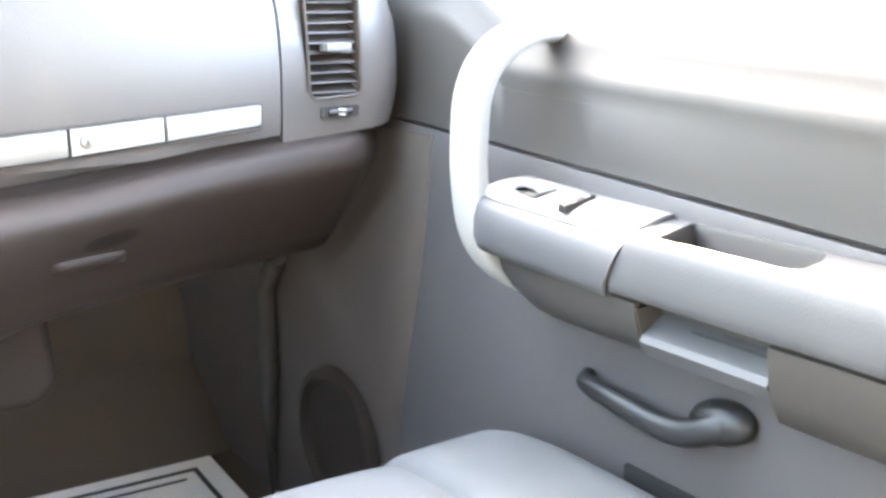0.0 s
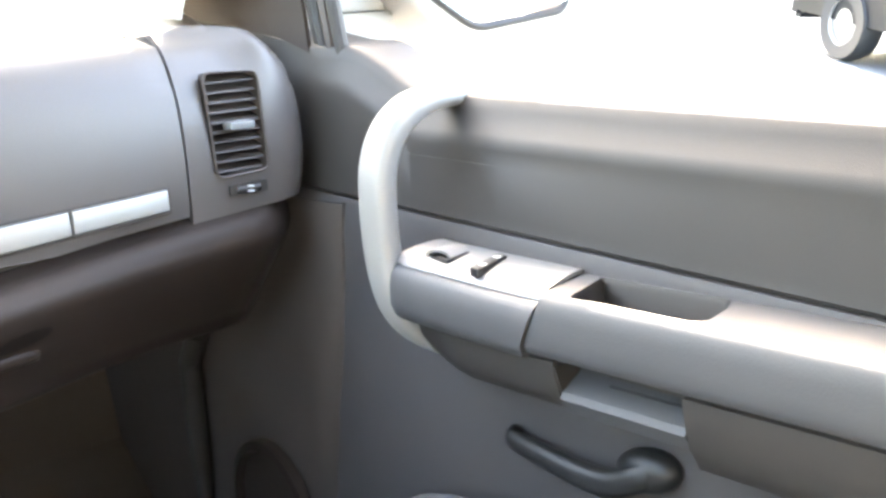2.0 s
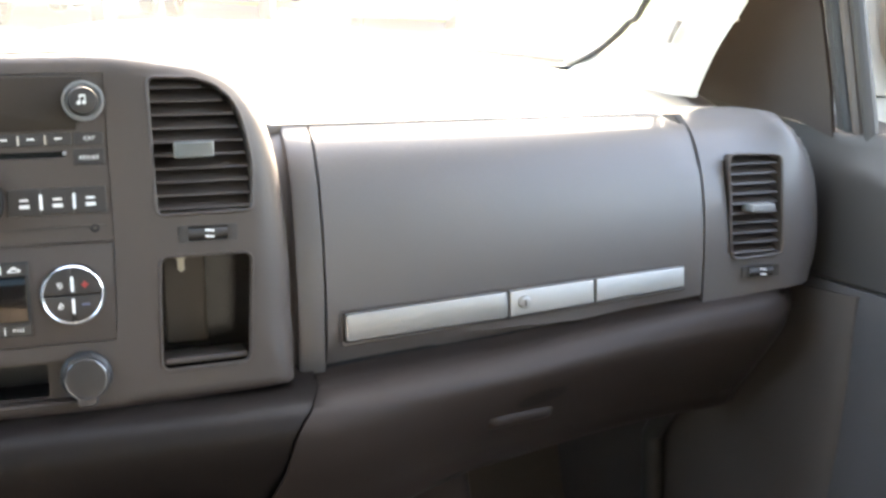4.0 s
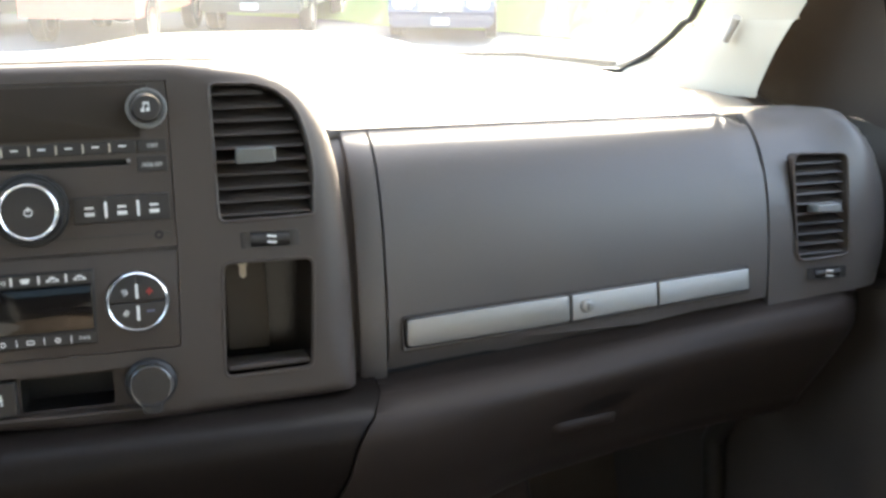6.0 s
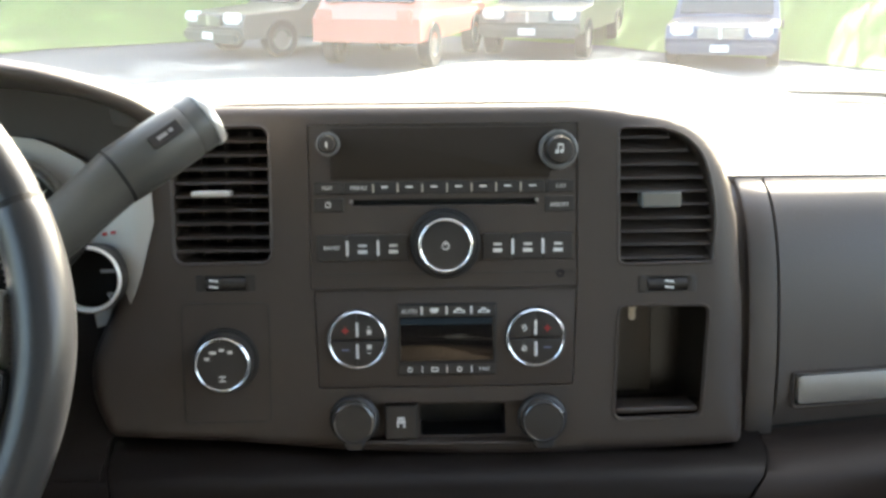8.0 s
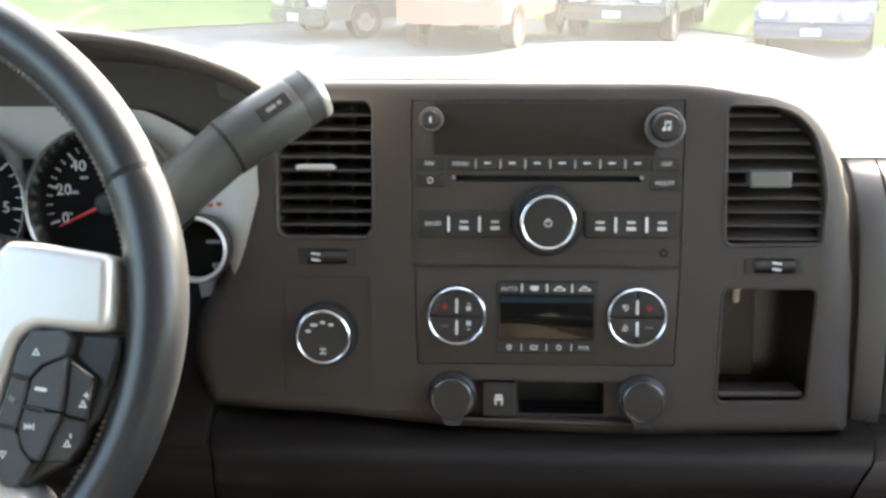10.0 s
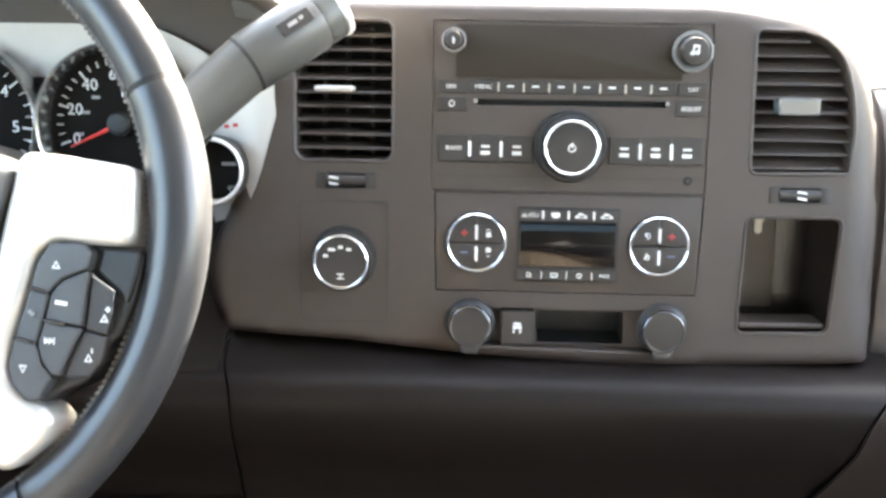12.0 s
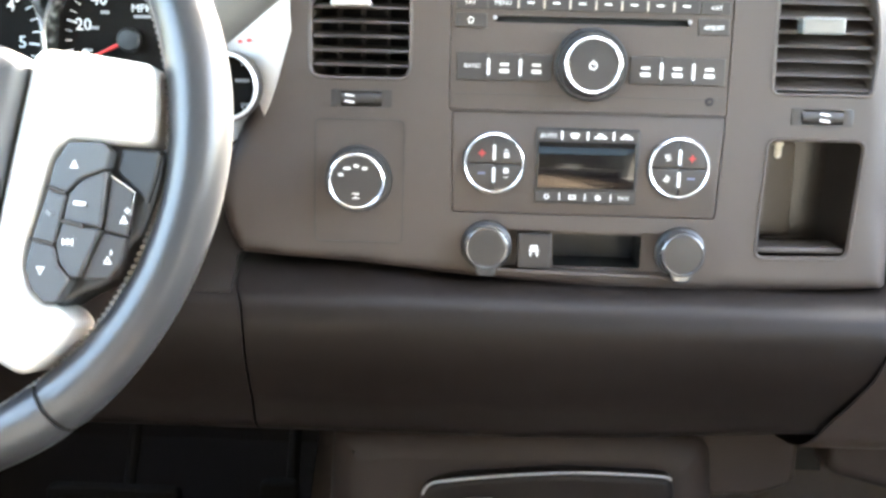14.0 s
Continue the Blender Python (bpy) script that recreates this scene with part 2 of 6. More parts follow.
def plate(outer, holes=(), y0=0.0, y1=0.004, bevel=0.0):
    """A flat piece in the x-z plane, its face at y0 and its back at y1, with holes through it."""
    rings = [anticlockwise([tuple(p) for p in outer])] + [anticlockwise([tuple(p) for p in h])[::-1] for h in holes]
    bm = bmesh.new()
    steps = [(bevel, y0), (bevel * 0.3, y0 + bevel * 0.3), (0, y0 + bevel), (0, y1)] if bevel else [(0, y0), (0, y1)]
    front, pts, edges = [], [], []
    for ring in rings:
        loops = [[(x, y, z) for x, z in inset(ring, d)] for d, y in steps]
        vs = [[bm.verts.new(p) for p in loop] for loop in loops]
        n = len(ring)
        for p, q in zip(vs, vs[1:]):
            for i in range(n):
                bm.faces.new((p[i], p[(i + 1) % n], q[(i + 1) % n], q[i]))
        base = len(pts)
        pts += [Vector((v.co.x, v.co.z)) for v in vs[0]]
        edges += [(base + i, base + (i + 1) % n) for i in range(n)]
        front.append((vs[0], vs[-1]))
    flat_front = [v for f, _ in front for v in f]
    flat_back = [v for _, k in front for v in k]
    ov, _, tris, origin, _, _ = delaunay_2d_cdt(pts, edges, [], 0, 1e-7)
    ring0 = inset(rings[0], steps[0][0])
    cut = [inset(r, steps[0][0]) for r in rings[1:]]
    made = []
    for v, o in zip(ov, origin):
        made.append((flat_front[o[0]], flat_back[o[0]]) if o else (bm.verts.new((v.x, y0, v.y)), bm.verts.new((v.x, y1, v.y))))
    for t in tris:
        c = sum((ov[i] for i in t), Vector((0, 0))) / 3
        if not inside(c, ring0) or any(inside(c, h) for h in cut):
            continue
        for k in (0, 1):
            corner = [made[i][k] for i in t]
            if len(set(corner)) == 3 and bm.faces.get(corner) is None:
                bm.faces.new(corner)
    return bm


def inset(outline, d):
    """An outline drawn in by d (anticlockwise outlines)."""
    k, out = len(outline), []
    for i in range(k):
        a, p, b = Vector(outline[i - 1]), Vector(outline[i]), Vector(outline[(i + 1) % k])
        e1, e2 = (p - a), (b - p)
        e1 = e1.normalized() if e1.length > 1e-9 else e2.normalized()
        e2 = e2.normalized() if e2.length > 1e-9 else e1
        n = Vector((-e1.y - e2.y, e1.x + e2.x))
        n = n.normalized() if n.length > 1e-6 else Vector((-e1.y, e1.x))
        out.append(tuple(p + n * (d[i] if isinstance(d, list) else d)))
    return out


def rolled(outline, holes, y, roll, depth, lip=0.003, sharp=None):
    """A moulded panel: a flat face with holes, a rounded rim that runs back, and returns inside the holes."""
    amount = [sharp[1] if sharp and sharp[0](x, z) else roll for x, z in outline]
    face = plate(inset(outline, amount), holes, y, y + 0.0005)
    rows = []
    for k in range(7):
        a = math.pi / 2 * k / 6
        ring = inset(outline, [r * (1 - math.sin(a)) for r in amount])
        rows.append([(x, y + r * (1 - math.cos(a)), z) for (x, z), r in zip(ring, amount)])
    rows.append([(x, y + depth, z) for x, z in outline])
    rim = loft([r + [r[0]] for r in rows])
    parts = [face, rim]
    for h in holes:
        parts.append(loft([[(x, y + d, z) for x, z in h + [h[0]]] for d in (0, lip, 0.02)]))
    return join(*parts)


def off_line(p, line):
    """How far a point lies from a line of points."""
    best = 9.0
    for a, b in zip(line, line[1:]):
        a, d = Vector(a), Vector(b) - Vector(a)
        t = max(0, min(1, (Vector(p) - a).dot(d) / max(d.length_squared, 1e-12)))
        best = min(best, (Vector(p) - a - d * t).length)
    return best


def moulded(outer, holes, shape, step, depth, lip=0.003, inner=0.02):
    """A bowed panel: shape(x, z) gives its y; with a rim that runs back to depth, and returns inside the holes."""
    outer = anticlockwise([tuple(p) for p in outer])
    holes = [anticlockwise([tuple(p) for p in h]) for h in holes]
    dense = []
    for a, b in zip(outer, outer[1:] + outer[:1]):
        k = max(1, int((Vector(b) - Vector(a)).length / step))
        dense += [tuple(Vector(a).lerp(Vector(b), i / k)) for i in range(k)]
    pts, edges = [], []
    for ring in (dense, *holes):
        base = len(pts)
        pts += [Vector(p) for p in ring]
        edges += [(base + i, base + (i + 1) % len(ring)) for i in range(len(ring))]
    xs_, zs_ = [p[0] for p in dense], [p[1] for p in dense]
    x = min(xs_) + step / 2
    while x < max(xs_):
        z = min(zs_) + step / 2
        while z < max(zs_):
            if inside((x, z), dense) and not any(inside((x, z), h) for h in holes) and all(off_line((x, z), r + r[:1]) > step * 0.35 for r in (dense, *holes)):
                pts.append(Vector((x, z)))
            z += step
        x += step
    ov, _, tris, _, _, _ = delaunay_2d_cdt(pts, edges, [], 0, 1e-7)
    face = bmesh.new()
    vs = [face.verts.new((v.x, shape(v.x, v.y), v.y)) for v in ov]
    for t in tris:
        c = sum((ov[i] for i in t), Vector((0, 0))) / 3
        if inside(c, dense) and not any(inside(c, h) for h in holes) and abs((ov[t[1]] - ov[t[0]]).cross(ov[t[2]] - ov[t[0]])) > 1e-8:
            face.faces.new([vs[i] for i in t])
    parts = [face, loft([[(x, shape(x, z) + 0.0001, z) for x, z in dense + dense[:1]], [(x, shape(x, z) + 0.004, z) for x, z in dense + dense[:1]], [(x, depth, z) for x, z in dense + dense[:1]]])]
    for h in holes:
        parts.append(loft([[(x, shape(x, z) + d, z) for x, z in h + h[:1]] for d in (0.0001, lip, inner)]))
    out = join(*parts)
    bmesh.ops.remove_doubles(out, verts=out.verts, dist=0.00015)
    return out


def text(words, size, at, mat, parent, depth=0.0006, m=None, name="lettering", turn=0.0):
    """Raised lettering, centred at a place, facing the cab."""
    cu = bpy.data.curves.new("letters", "FONT")
    cu.body, cu.size, cu.align_x, cu.align_y, cu.extrude = words, size, "CENTER", "CENTER", depth / 2
    cu.resolution_u = 2
    ob = bpy.data.objects.new("letters", cu)
    scene.collection.objects.link(ob)
    me = bpy.data.meshes.new_from_object(ob.evaluated_get(bpy.context.evaluated_depsgraph_get()))
    bpy.data.objects.remove(ob)
    bpy.data.curves.remove(cu)
    me.transform((m or Matrix()) @ Matrix.Translation(at) @ pose(0, 0, 0, 90, 0, 0) @ pose(0, 0, 0, 0, 0, turn))
    return part(name, me, mat, parent)


def bar(x, z, w, h, y, mat, parent, name="marking", turn=0.0, deep=0.0008):
    b = box(-w / 2, w / 2, -deep / 2, deep / 2, -h / 2, h / 2)
    return part(name, b, mat, parent, m=pose(x, y, z, 0, turn, 0))


def smoothstep(a, b, x):
    t = min(1, max(0, (x - a) / (b - a)))
    return t * t * (3 - 2 * t)


def lerp_table(table, x):
    if x <= table[0][0]:
        return table[0][1]
    for (a, p), (b, q) in zip(table, table[1:]):
        if x <= b:
            return p + (q - p) * (x - a) / (b - a)
    return table[-1][1]


# ---- the dashboard ----
def zb(x):
    """The lower edge of the upper dash."""
    return lerp_table([(0.20, -0.1490), (0.24, -0.1485), (0.39, -0.1370), (0.514, -0.1215), (0.58, -0.1155), (0.70, -0.1060)], x)


FACE = [(0.030, -0.16), (0.023, -0.125), (0.0185, -0.08), (0.0195, -0.04), (0.0245, -0.008), (0.033, 0.015), (0.0455, 0.0325), (0.0635, 0.0455)]


def face_curve(x, back=0.0, top=1.0, bottom=None):
    """The upper passenger-side section at x, from its lower edge over the round shoulder."""
    pts = smooth_line([(y + back, z) for y, z in FACE], 5)
    lo = zb(x) if bottom is None else bottom
    return [(x, p.x, max(p.y, lo)) for p in pts if p.y > lo - 0.012]


dash = thing("dashboard", "dark charcoal moulded plastic truck dashboard with a sunlit top pad", "dashboard")


def roll_radius(x):
    """How round the edge between stack and pad is: tight on top, wide at the curved corner."""
    return 0.0110 + 0.0160 * smoothstep(0.08, 0.175, x)


def corner_drop(x):
    """The round upper corner of the glove box door."""
    return 0.010 * smoothstep(0.545, 0.5815, x) ** 1.6


def crest(x):
    """Front edge (y, z) of the top pad."""
    line = [(-0.275, 0.0462), (-0.215, 0.095), (-0.150, 0.1020), (0.110, 0.1025), (0.134, 0.1015), (0.155, 0.0990), (0.170, 0.0945), (0.183, 0.0882), (0.193, 0.0795), (0.2015, 0.0670), (0.2080, 0.0540), (0.2125, 0.0462)]
    z = lerp_table(line, x)
    y = max(0.0635 - 0.052 * (z - 0.0462) / 0.0563, roll_radius(x) + 0.0015)
    z += 0.0012
    hood = smoothstep(-0.66, -0.50, x) * (1 - smoothstep(-0.29, -0.20, x))
    return y, z + 0.062 * hood - corner_drop(x)


rows = []
xs = [-0.76 + 1.30 * i / 146 for i in range(147)] + [0.54 + 0.0025 * i for i in range(1, 18)]
for x in xs:
    y, z = crest(x)
    bow = (1 - (x / 0.78) ** 2) ** 0.3
    far, end = 0.30 + 0.270 * bow, 0.064 + 0.060 * bow
    rows.append([(x, y + 0.002, z - 0.012), (x, y - 0.0005, z - 0.003)] + [(x, y + (far - y) * s, z + (end - z) * s ** 0.9 + 0.010 * math.sin(math.pi * s)) for s in (0.0, 0.02, 0.06, 0.15, 0.3, 0.5, 0.75, 1.0)])
part("top_pad", loft(rows), PAD, dash, "grained charcoal top pad bleached by sunlight", 60)
rows = []
for i in range(9):
    x = 0.5825 + 0.128 * i / 8
    rows.append([(x, 0.09, 0.040 - 0.05 * smoothstep(0.63, 0.72, x)), (x, 0.17, 0.056 - 0.02 * smoothstep(0.64, 0.72, x)), (x, 0.26, 0.068), (x, 0.40, 0.085), (x, 0.52, 0.100)])
part("corner_pad", loft(rows), PAD, dash, "charcoal pad at the foot of the pillar", 60)


# carcass behind the panels
rows = [[(x, p[1] + 0.012, p[2] - 0.004) for p in face_curve(x, 0, bottom=-0.16)] for x in (0.19, 0.3, 0.4, 0.5, 0.58, 0.605)]
n = min(len(r) for r in rows)
part("carcass", thick(loft([r[:n] for r in rows]), 0.003), GAP, dash)

# filler panel beside the stack
rows = [face_curve(x) for x in (0.1985, 0.2215, 0.2243, 0.2260, 0.2285, 0.2463, 0.2471)]
for i, d in enumerate((0.009, 0.009, 0.007, 0.0015, 0.0)):
    rows[i] = [(x, y + d, z) for x, y, z in rows[i]]
rows[-1] = [(x, y + 0.003, z) for x, y, z in rows[-1]]
n = min(len(r) for r in rows)
part("filler_panel", loft([r[-n:] for r in rows]), PAD, dash)

# upper glove box door
glove = thing("upper_glove_box", "charcoal upper glove box door with a satin silver strip", "glove box")
rows = []
for x in [0.2478, 0.2486, 0.252] + [0.252 + 0.288 * i / 22 for i in range(1, 23)] + [0.540 + 0.0025 * i for i in range(1, 17)] + [0.5810, 0.5818]:
    r = face_curve(x)
    edge = 0.0035 if x in (0.2478, 0.5818) else 0.0
    drop = corner_drop(x)
    r = [(px, py + edge + (drop * 0.2 if pz > 0 else 0), min(pz, 0.0455 - drop) if pz > 0 else pz) for px, py, pz in r]
    r = [(r[0][0], r[0][1] + 0.007, r[0][2] + 0.003)] + [(a, b, max(c, zb(a) + 0.003)) for a, b, c in r] + [(r[-1][0], r[-1][1] + 0.003, r[-1][2] - 0.006)]
    rows.append(r)
n = min(len(r) for r in rows)
part("door", loft([[r[0]] + r[len(r) - n + 1:] for r in rows]), PAD, glove, "grained charcoal door panel")


def strip_z(x):
    return -0.1015 + (x - 0.262) * 0.0535


def strip_h(x):
    return 0.0216 - max(0, x - 0.40) * 0.0235


def strip(x0, x1, round_left=False):
    outline = [(x0, strip_z(x0) + 0.001 - strip_h(x0)), (x1, strip_z(x1) + 0.001 - strip_h(x1)), (x1, strip_z(x1) + 0.001), (x0, strip_z(x0) + 0.001)]
    return plate(rounded(outline, 0.0035 if round_left else 0.0012, 4), (), 0.0130, 0.022, 0.0012)


groove = [(0.2580, strip_z(0.2580) - 0.0255), (0.5630, strip_z(0.5630) - 0.0215), (0.5630, strip_z(0.5630) + 0.003), (0.2580, strip_z(0.2580) + 0.003)]
inner = [(0.2600, strip_z(0.2600) - 0.0218), (0.40, strip_z(0.40) - 0.0218), (0.5610, strip_z(0.5610) - 0.0180), (0.5610, strip_z(0.5610) + 0.0018), (0.2600, strip_z(0.2600) + 0.0018)]
part("strip_surround", plate(rounded(groove, 0.004, 4), [rounded(inner, 0.003, 4)], 0.0165, 0.026, 0.0012), CHARCOAL, glove)
for a, b, rl in ((0.2615, 0.3968, True), (0.3986, 0.4742, False), (0.4760, 0.5600, False)):
    part("silver_strip", strip(a, b, rl), SILVER, glove, "satin silver trim strip")
lock = part("lock", lathe([(0, 0.0035), (0.0035, 0.0035), (0.0048, 0.003), (0.0055, 0.001), (0.0058, 0)], (0.4110, 0.0135, strip_z(0.4110) - 0.0095), n=24), SILVER, glove, "round silver push lock")
part("keyhole", box(0.4106, 0.4114, 0.0094, 0.0102, strip_z(0.4110) - 0.012, strip_z(0.4110) - 0.007), GAP, lock)

# passenger end pod with its vent
POD = [(0.5835, -0.1205), (0.640, -0.1155), (0.710, -0.110), (0.7155, -0.085), (0.7168, -0.055), (0.7138, -0.022), (0.7045, 0.008), (0.6870, 0.0305), (0.660, 0.0450), (0.630, 0.050), (0.605, 0.049), (0.5840, 0.045)]
POD = [tuple(p) for p in smooth_line(POD[2:12], 4)] + [(0.5832, 0.030), (0.5832, 0.0), (0.5832, -0.06), POD[0], POD[1]]
PVENT = rounded([(0.610, -0.083), (0.6615, -0.0805), (0.6585, 0.0075), (0.606, 0.0095)], 0.008, 5)
PWHEEL = rrect(0.624, 0.656, -0.1005, -0.0905, 0.001, 2)
POD_EDGE = [p for p in POD if p[0] > 0.612 and p[1] > -0.112 and not (p[0] < 0.66 and p[1] < 0)]
SHOULDER = [(p.y, p.x) for p in smooth_line(FACE, 5)]


def pod_shape(x, z):
    d, r = off_line((x, z), POD_EDGE), 0.040
    back = r - math.sqrt(max(0, r * r - (r - d) ** 2)) if d < r else 0
    side = smoothstep(0.700, 0.622, x)
    back = max(back * 0.85 * (1 - side), (lerp_table(SHOULDER, z) - 0.0188) * side * smoothstep(-0.06, 0.0, z))
    return 0.0188 + 0.004 * smoothstep(-0.06, -0.13, z) + back


part("end_pod", moulded(POD, [PVENT, PWHEEL], pod_shape, 0.008, 0.26), PAD, dash, "charcoal vent pod at the end of the dash", 70)


def vent_slats(parent, zs, x0, x1, y, tilt, mat, deep=0.020):
    for z in zs:
        a, b = x0(z), x1(z)
        if b - a < 0.012:
            continue
        s = loft([[(px, -deep / 2, 0), (px, -deep / 2 + 0.001, 0.0009), (px, deep / 2, 0.0009), (px, deep / 2, -0.0009), (px, -deep / 2 + 0.001, -0.0009)] for px in (a, b)], True, True)
        part("slat", s, mat, parent, m=pose(0, y + deep / 2, z, tilt, 0, 0))


def air_vent(label, hole, zs, x0, x1, y, tilt, tab, tab_mat, vanes, slat_mat):
    v = thing("air_vent", label, "air vent", "dashboard air vents")
    part("frame", join(loft([[(x, y + d, z) for x, z in inset(hole, k) + [inset(hole, k)[0]]] for k, d in ((-0.0015, -0.0006), (-0.0004, -0.0014), (0.0008, -0.0004), (0.0012, 0.004), (0.0012, 0.05))])), CHARCOAL, v)
    part("duct", plate(inset(hole, -0.001), (), y + 0.048, y + 0.052), GAP, v)
    vent_slats(v, zs, x0, x1, y + 0.003, tilt, slat_mat)
    zlo, zhi = min(z for _, z in hole), max(z for _, z in hole)
    for vx in vanes:
        part("vane", box(vx - 0.0008, vx + 0.0008, y + 0.028, y + 0.046, zlo + 0.002, zhi - 0.004), BUTTON, v)
    tx, tz, tw, th = tab
    t = rolled(rrect(tx - tw / 2, tx + tw / 2, tz - th / 2, tz + th / 2, 0.0015, 3), (), y - 0.010, 0.0015, 0.016)
    part("tab", t, tab_mat, v, "raised direction tab")
    return v


def thumbwheel(x0, x1, z0, z1, y, icon, side):
    w = thing("vent_thumbwheel", "small ribbed vent thumbwheel with white marks", "thumbwheel", "vent thumbwheels")
    a, b = (x0 + 0.001, x1 - 0.001)
    part("recess", plate(rrect(x0 - 0.006, x1 + 0.006, z0 - 0.001, z1 + 0.001, 0.001, 2), [rrect(a, b, z0, z1, 0.0008, 2)], y - 0.0006, y + 0.001, 0.0003), BUTTON, w)
    h = (z1 - z0) / 2
    rows = [[(x, y + 0.004 - 0.0065 * math.cos(t), (z0 + z1) / 2 + h * math.sin(t)) for t in (-1.45 + 2.9 * i / 10 for i in range(11))] for x in (a, b)]
    part("wheel", loft(rows), BUTTON, w)
    for k in (-1, 1):
        bar(icon, (z0 + z1) / 2 + k * 0.0022, 0.0065, 0.0014, y - 0.0025, MARK, w, turn=8)


air_vent("tall passenger end vent with charcoal slats and a light tab", PVENT, [-0.0745 + 0.0087 * i for i in range(10)], lambda z: 0.6085 + 0.0035 * (0.01 - z) / 0.09, lambda z: 0.6590 + 0.0022 * (0.01 - z) / 0.09, 0.018, 24, (0.635, -0.038, 0.024, 0.007), TAB, (0.623, 0.635, 0.647), CHARCOAL)
thumbwheel(0.626, 0.652, -0.0995, -0.0915, 0.018, 0.640, 1)

# ---- the centre stack ----
stack_right = smooth_line([(0.2190, -0.1465), (0.2210, -0.110), (0.2215, -0.060), (0.2180, 0.000), (0.2120, 0.037), (0.2010, 0.0665), (0.183, 0.0880), (0.155, 0.0988), (0.110, 0.1020)], 5)
stack_left = smooth_line([(-0.150, 0.1020), (-0.200, 0.098), (-0.215, 0.074), (-0.222, 0.036), (-0.238, -0.035), (-0.255, -0.075), (-0.2565, -0.103), (-0.2500, -0.122), (-0.2435, -0.1345)], 4)
stack_low = [(-0.200, -0.1375), (-0.157, -0.1395), (-0.08, -0.1470), (0.006, -0.1520), (0.07, -0.1528), (0.129, -0.1512), (0.190, -0.1488)]
STACK = [tuple(p) for p in stack_right] + [tuple(p) for p in stack_left] + stack_low
LVENT = rrect(-0.1925, -0.124, -0.0095, 0.0875, 0.008, 5)
RVENT = [tuple(p) for p in smooth_line([(0.1925, -0.004), (0.1935, 0.020), (0.190, 0.045), (0.183, 0.065), (0.170, 0.078), (0.155, 0.0835)], 4)] + rounded([(0.155, 0.0838), (0.1235, 0.0845), (0.1245, -0.0135), (0.1918, -0.0125), (0.1930, -0.004)], 0.006, 4)[5:20]
RADIO_HOLE = rrect(-0.0965, 0.0945, -0.0290, 0.0880, 0.001, 2)
AC_HOLE = rounded([(-0.0945, -0.0298), (-0.0925, -0.1010), (0.0915, -0.1010), (0.0945, -0.0298)][::-1], 0.003, 4)[::-1]
AC_HOLE = AC_HOLE if AC_HOLE[0][0] < 0 else AC_HOLE
TRAY_HOLE = rounded([(-0.066, -0.1415), (0.068, -0.1435), (0.062, -0.1120), (-0.058, -0.1120)], 0.006, 4)
POCKET = rounded([(0.122, -0.1265), (0.1845, -0.1250), (0.1895, -0.0445), (0.1255, -0.0445)], 0.006, 5)


RVENT, AC_HOLE, POCKET, TRAY_HOLE = map(anticlockwise, (RVENT, AC_HOLE, POCKET, TRAY_HOLE))
LWHEEL, RWHEEL = rrect(-0.173, -0.141, -0.0290, -0.0180, 0.001, 2), rrect(0.1435, 0.1755, -0.0335, -0.0225, 0.001, 2)
stack = thing("center_stack", "dark charcoal centre stack bezel with cutouts for vents and radio", "center stack")
STACK_FOOT = [stack_left[-1], *stack_low, stack_right[0]]
STACK_EDGE = [tuple(p) for p in stack_right] + [tuple(p) for p in stack_left]


def bezel_shape(x, z):
    d = off_line((x, z), STACK_EDGE)
    r = roll_radius(x) * (1 - 0.45 * smoothstep(-0.09, -0.145, z))
    side = r - math.sqrt(max(0, r * r - (r - d) ** 2)) if d < r else 0
    d, r = off_line((x, z), STACK_FOOT), 0.0055
    return max(side, (r - math.sqrt(max(0, r * r - (r - d) ** 2))) * 0.8 if d < r else 0)


part("bezel", moulded(STACK, [LVENT, RVENT, RADIO_HOLE, AC_HOLE, TRAY_HOLE, POCKET, LWHEEL, RWHEEL], bezel_shape, 0.0052, 0.082), CHARCOAL, stack, "matte charcoal moulded bezel", 60)
part("backing", plate(inset(STACK, 0.001), (), 0.078, 0.082), GAP, stack)
# fine outline moulded round the drive selector
SELECT = rrect(-0.1895, -0.1265, -0.125, -0.0375, 0.005, 4)
part("molded_outline", plate(SELECT, [inset(SELECT, 0.0011)], -0.0006, 0.001), BUTTON, stack)

air_vent("square driver-side centre vent with thin dark slats", LVENT, [0.0005 + 0.0097 * i for i in range(9)], lambda z: -0.1912, lambda z: -0.1252, 0.0, 10, (-0.164, 0.0405, 0.027, 0.004), SPOKE, (-0.177, -0.160, -0.142), CHARCOAL)


def rv_right(z):
    return lerp_table([(-0.013, 0.190), (0.0, 0.1915), (0.02, 0.1922), (0.045, 0.1888), (0.065, 0.1815), (0.078, 0.1685), (0.085, 0.15)], z)


air_vent("centre vent with a curved corner and grey tab", RVENT, [-0.0055 + 0.0096 * i for i in range(10)], lambda z: 0.1252, rv_right, 0.0, 28, (0.1525, 0.033, 0.028, 0.0115), TABDARK, (0.140, 0.156, 0.173), CHARCOAL)
thumbwheel(-0.172, -0.142, -0.0285, -0.0185, 0.0, -0.165, -1)
thumbwheel(0.1445, 0.1745, -0.0330, -0.0230, 0.0, 0.1605, 1)

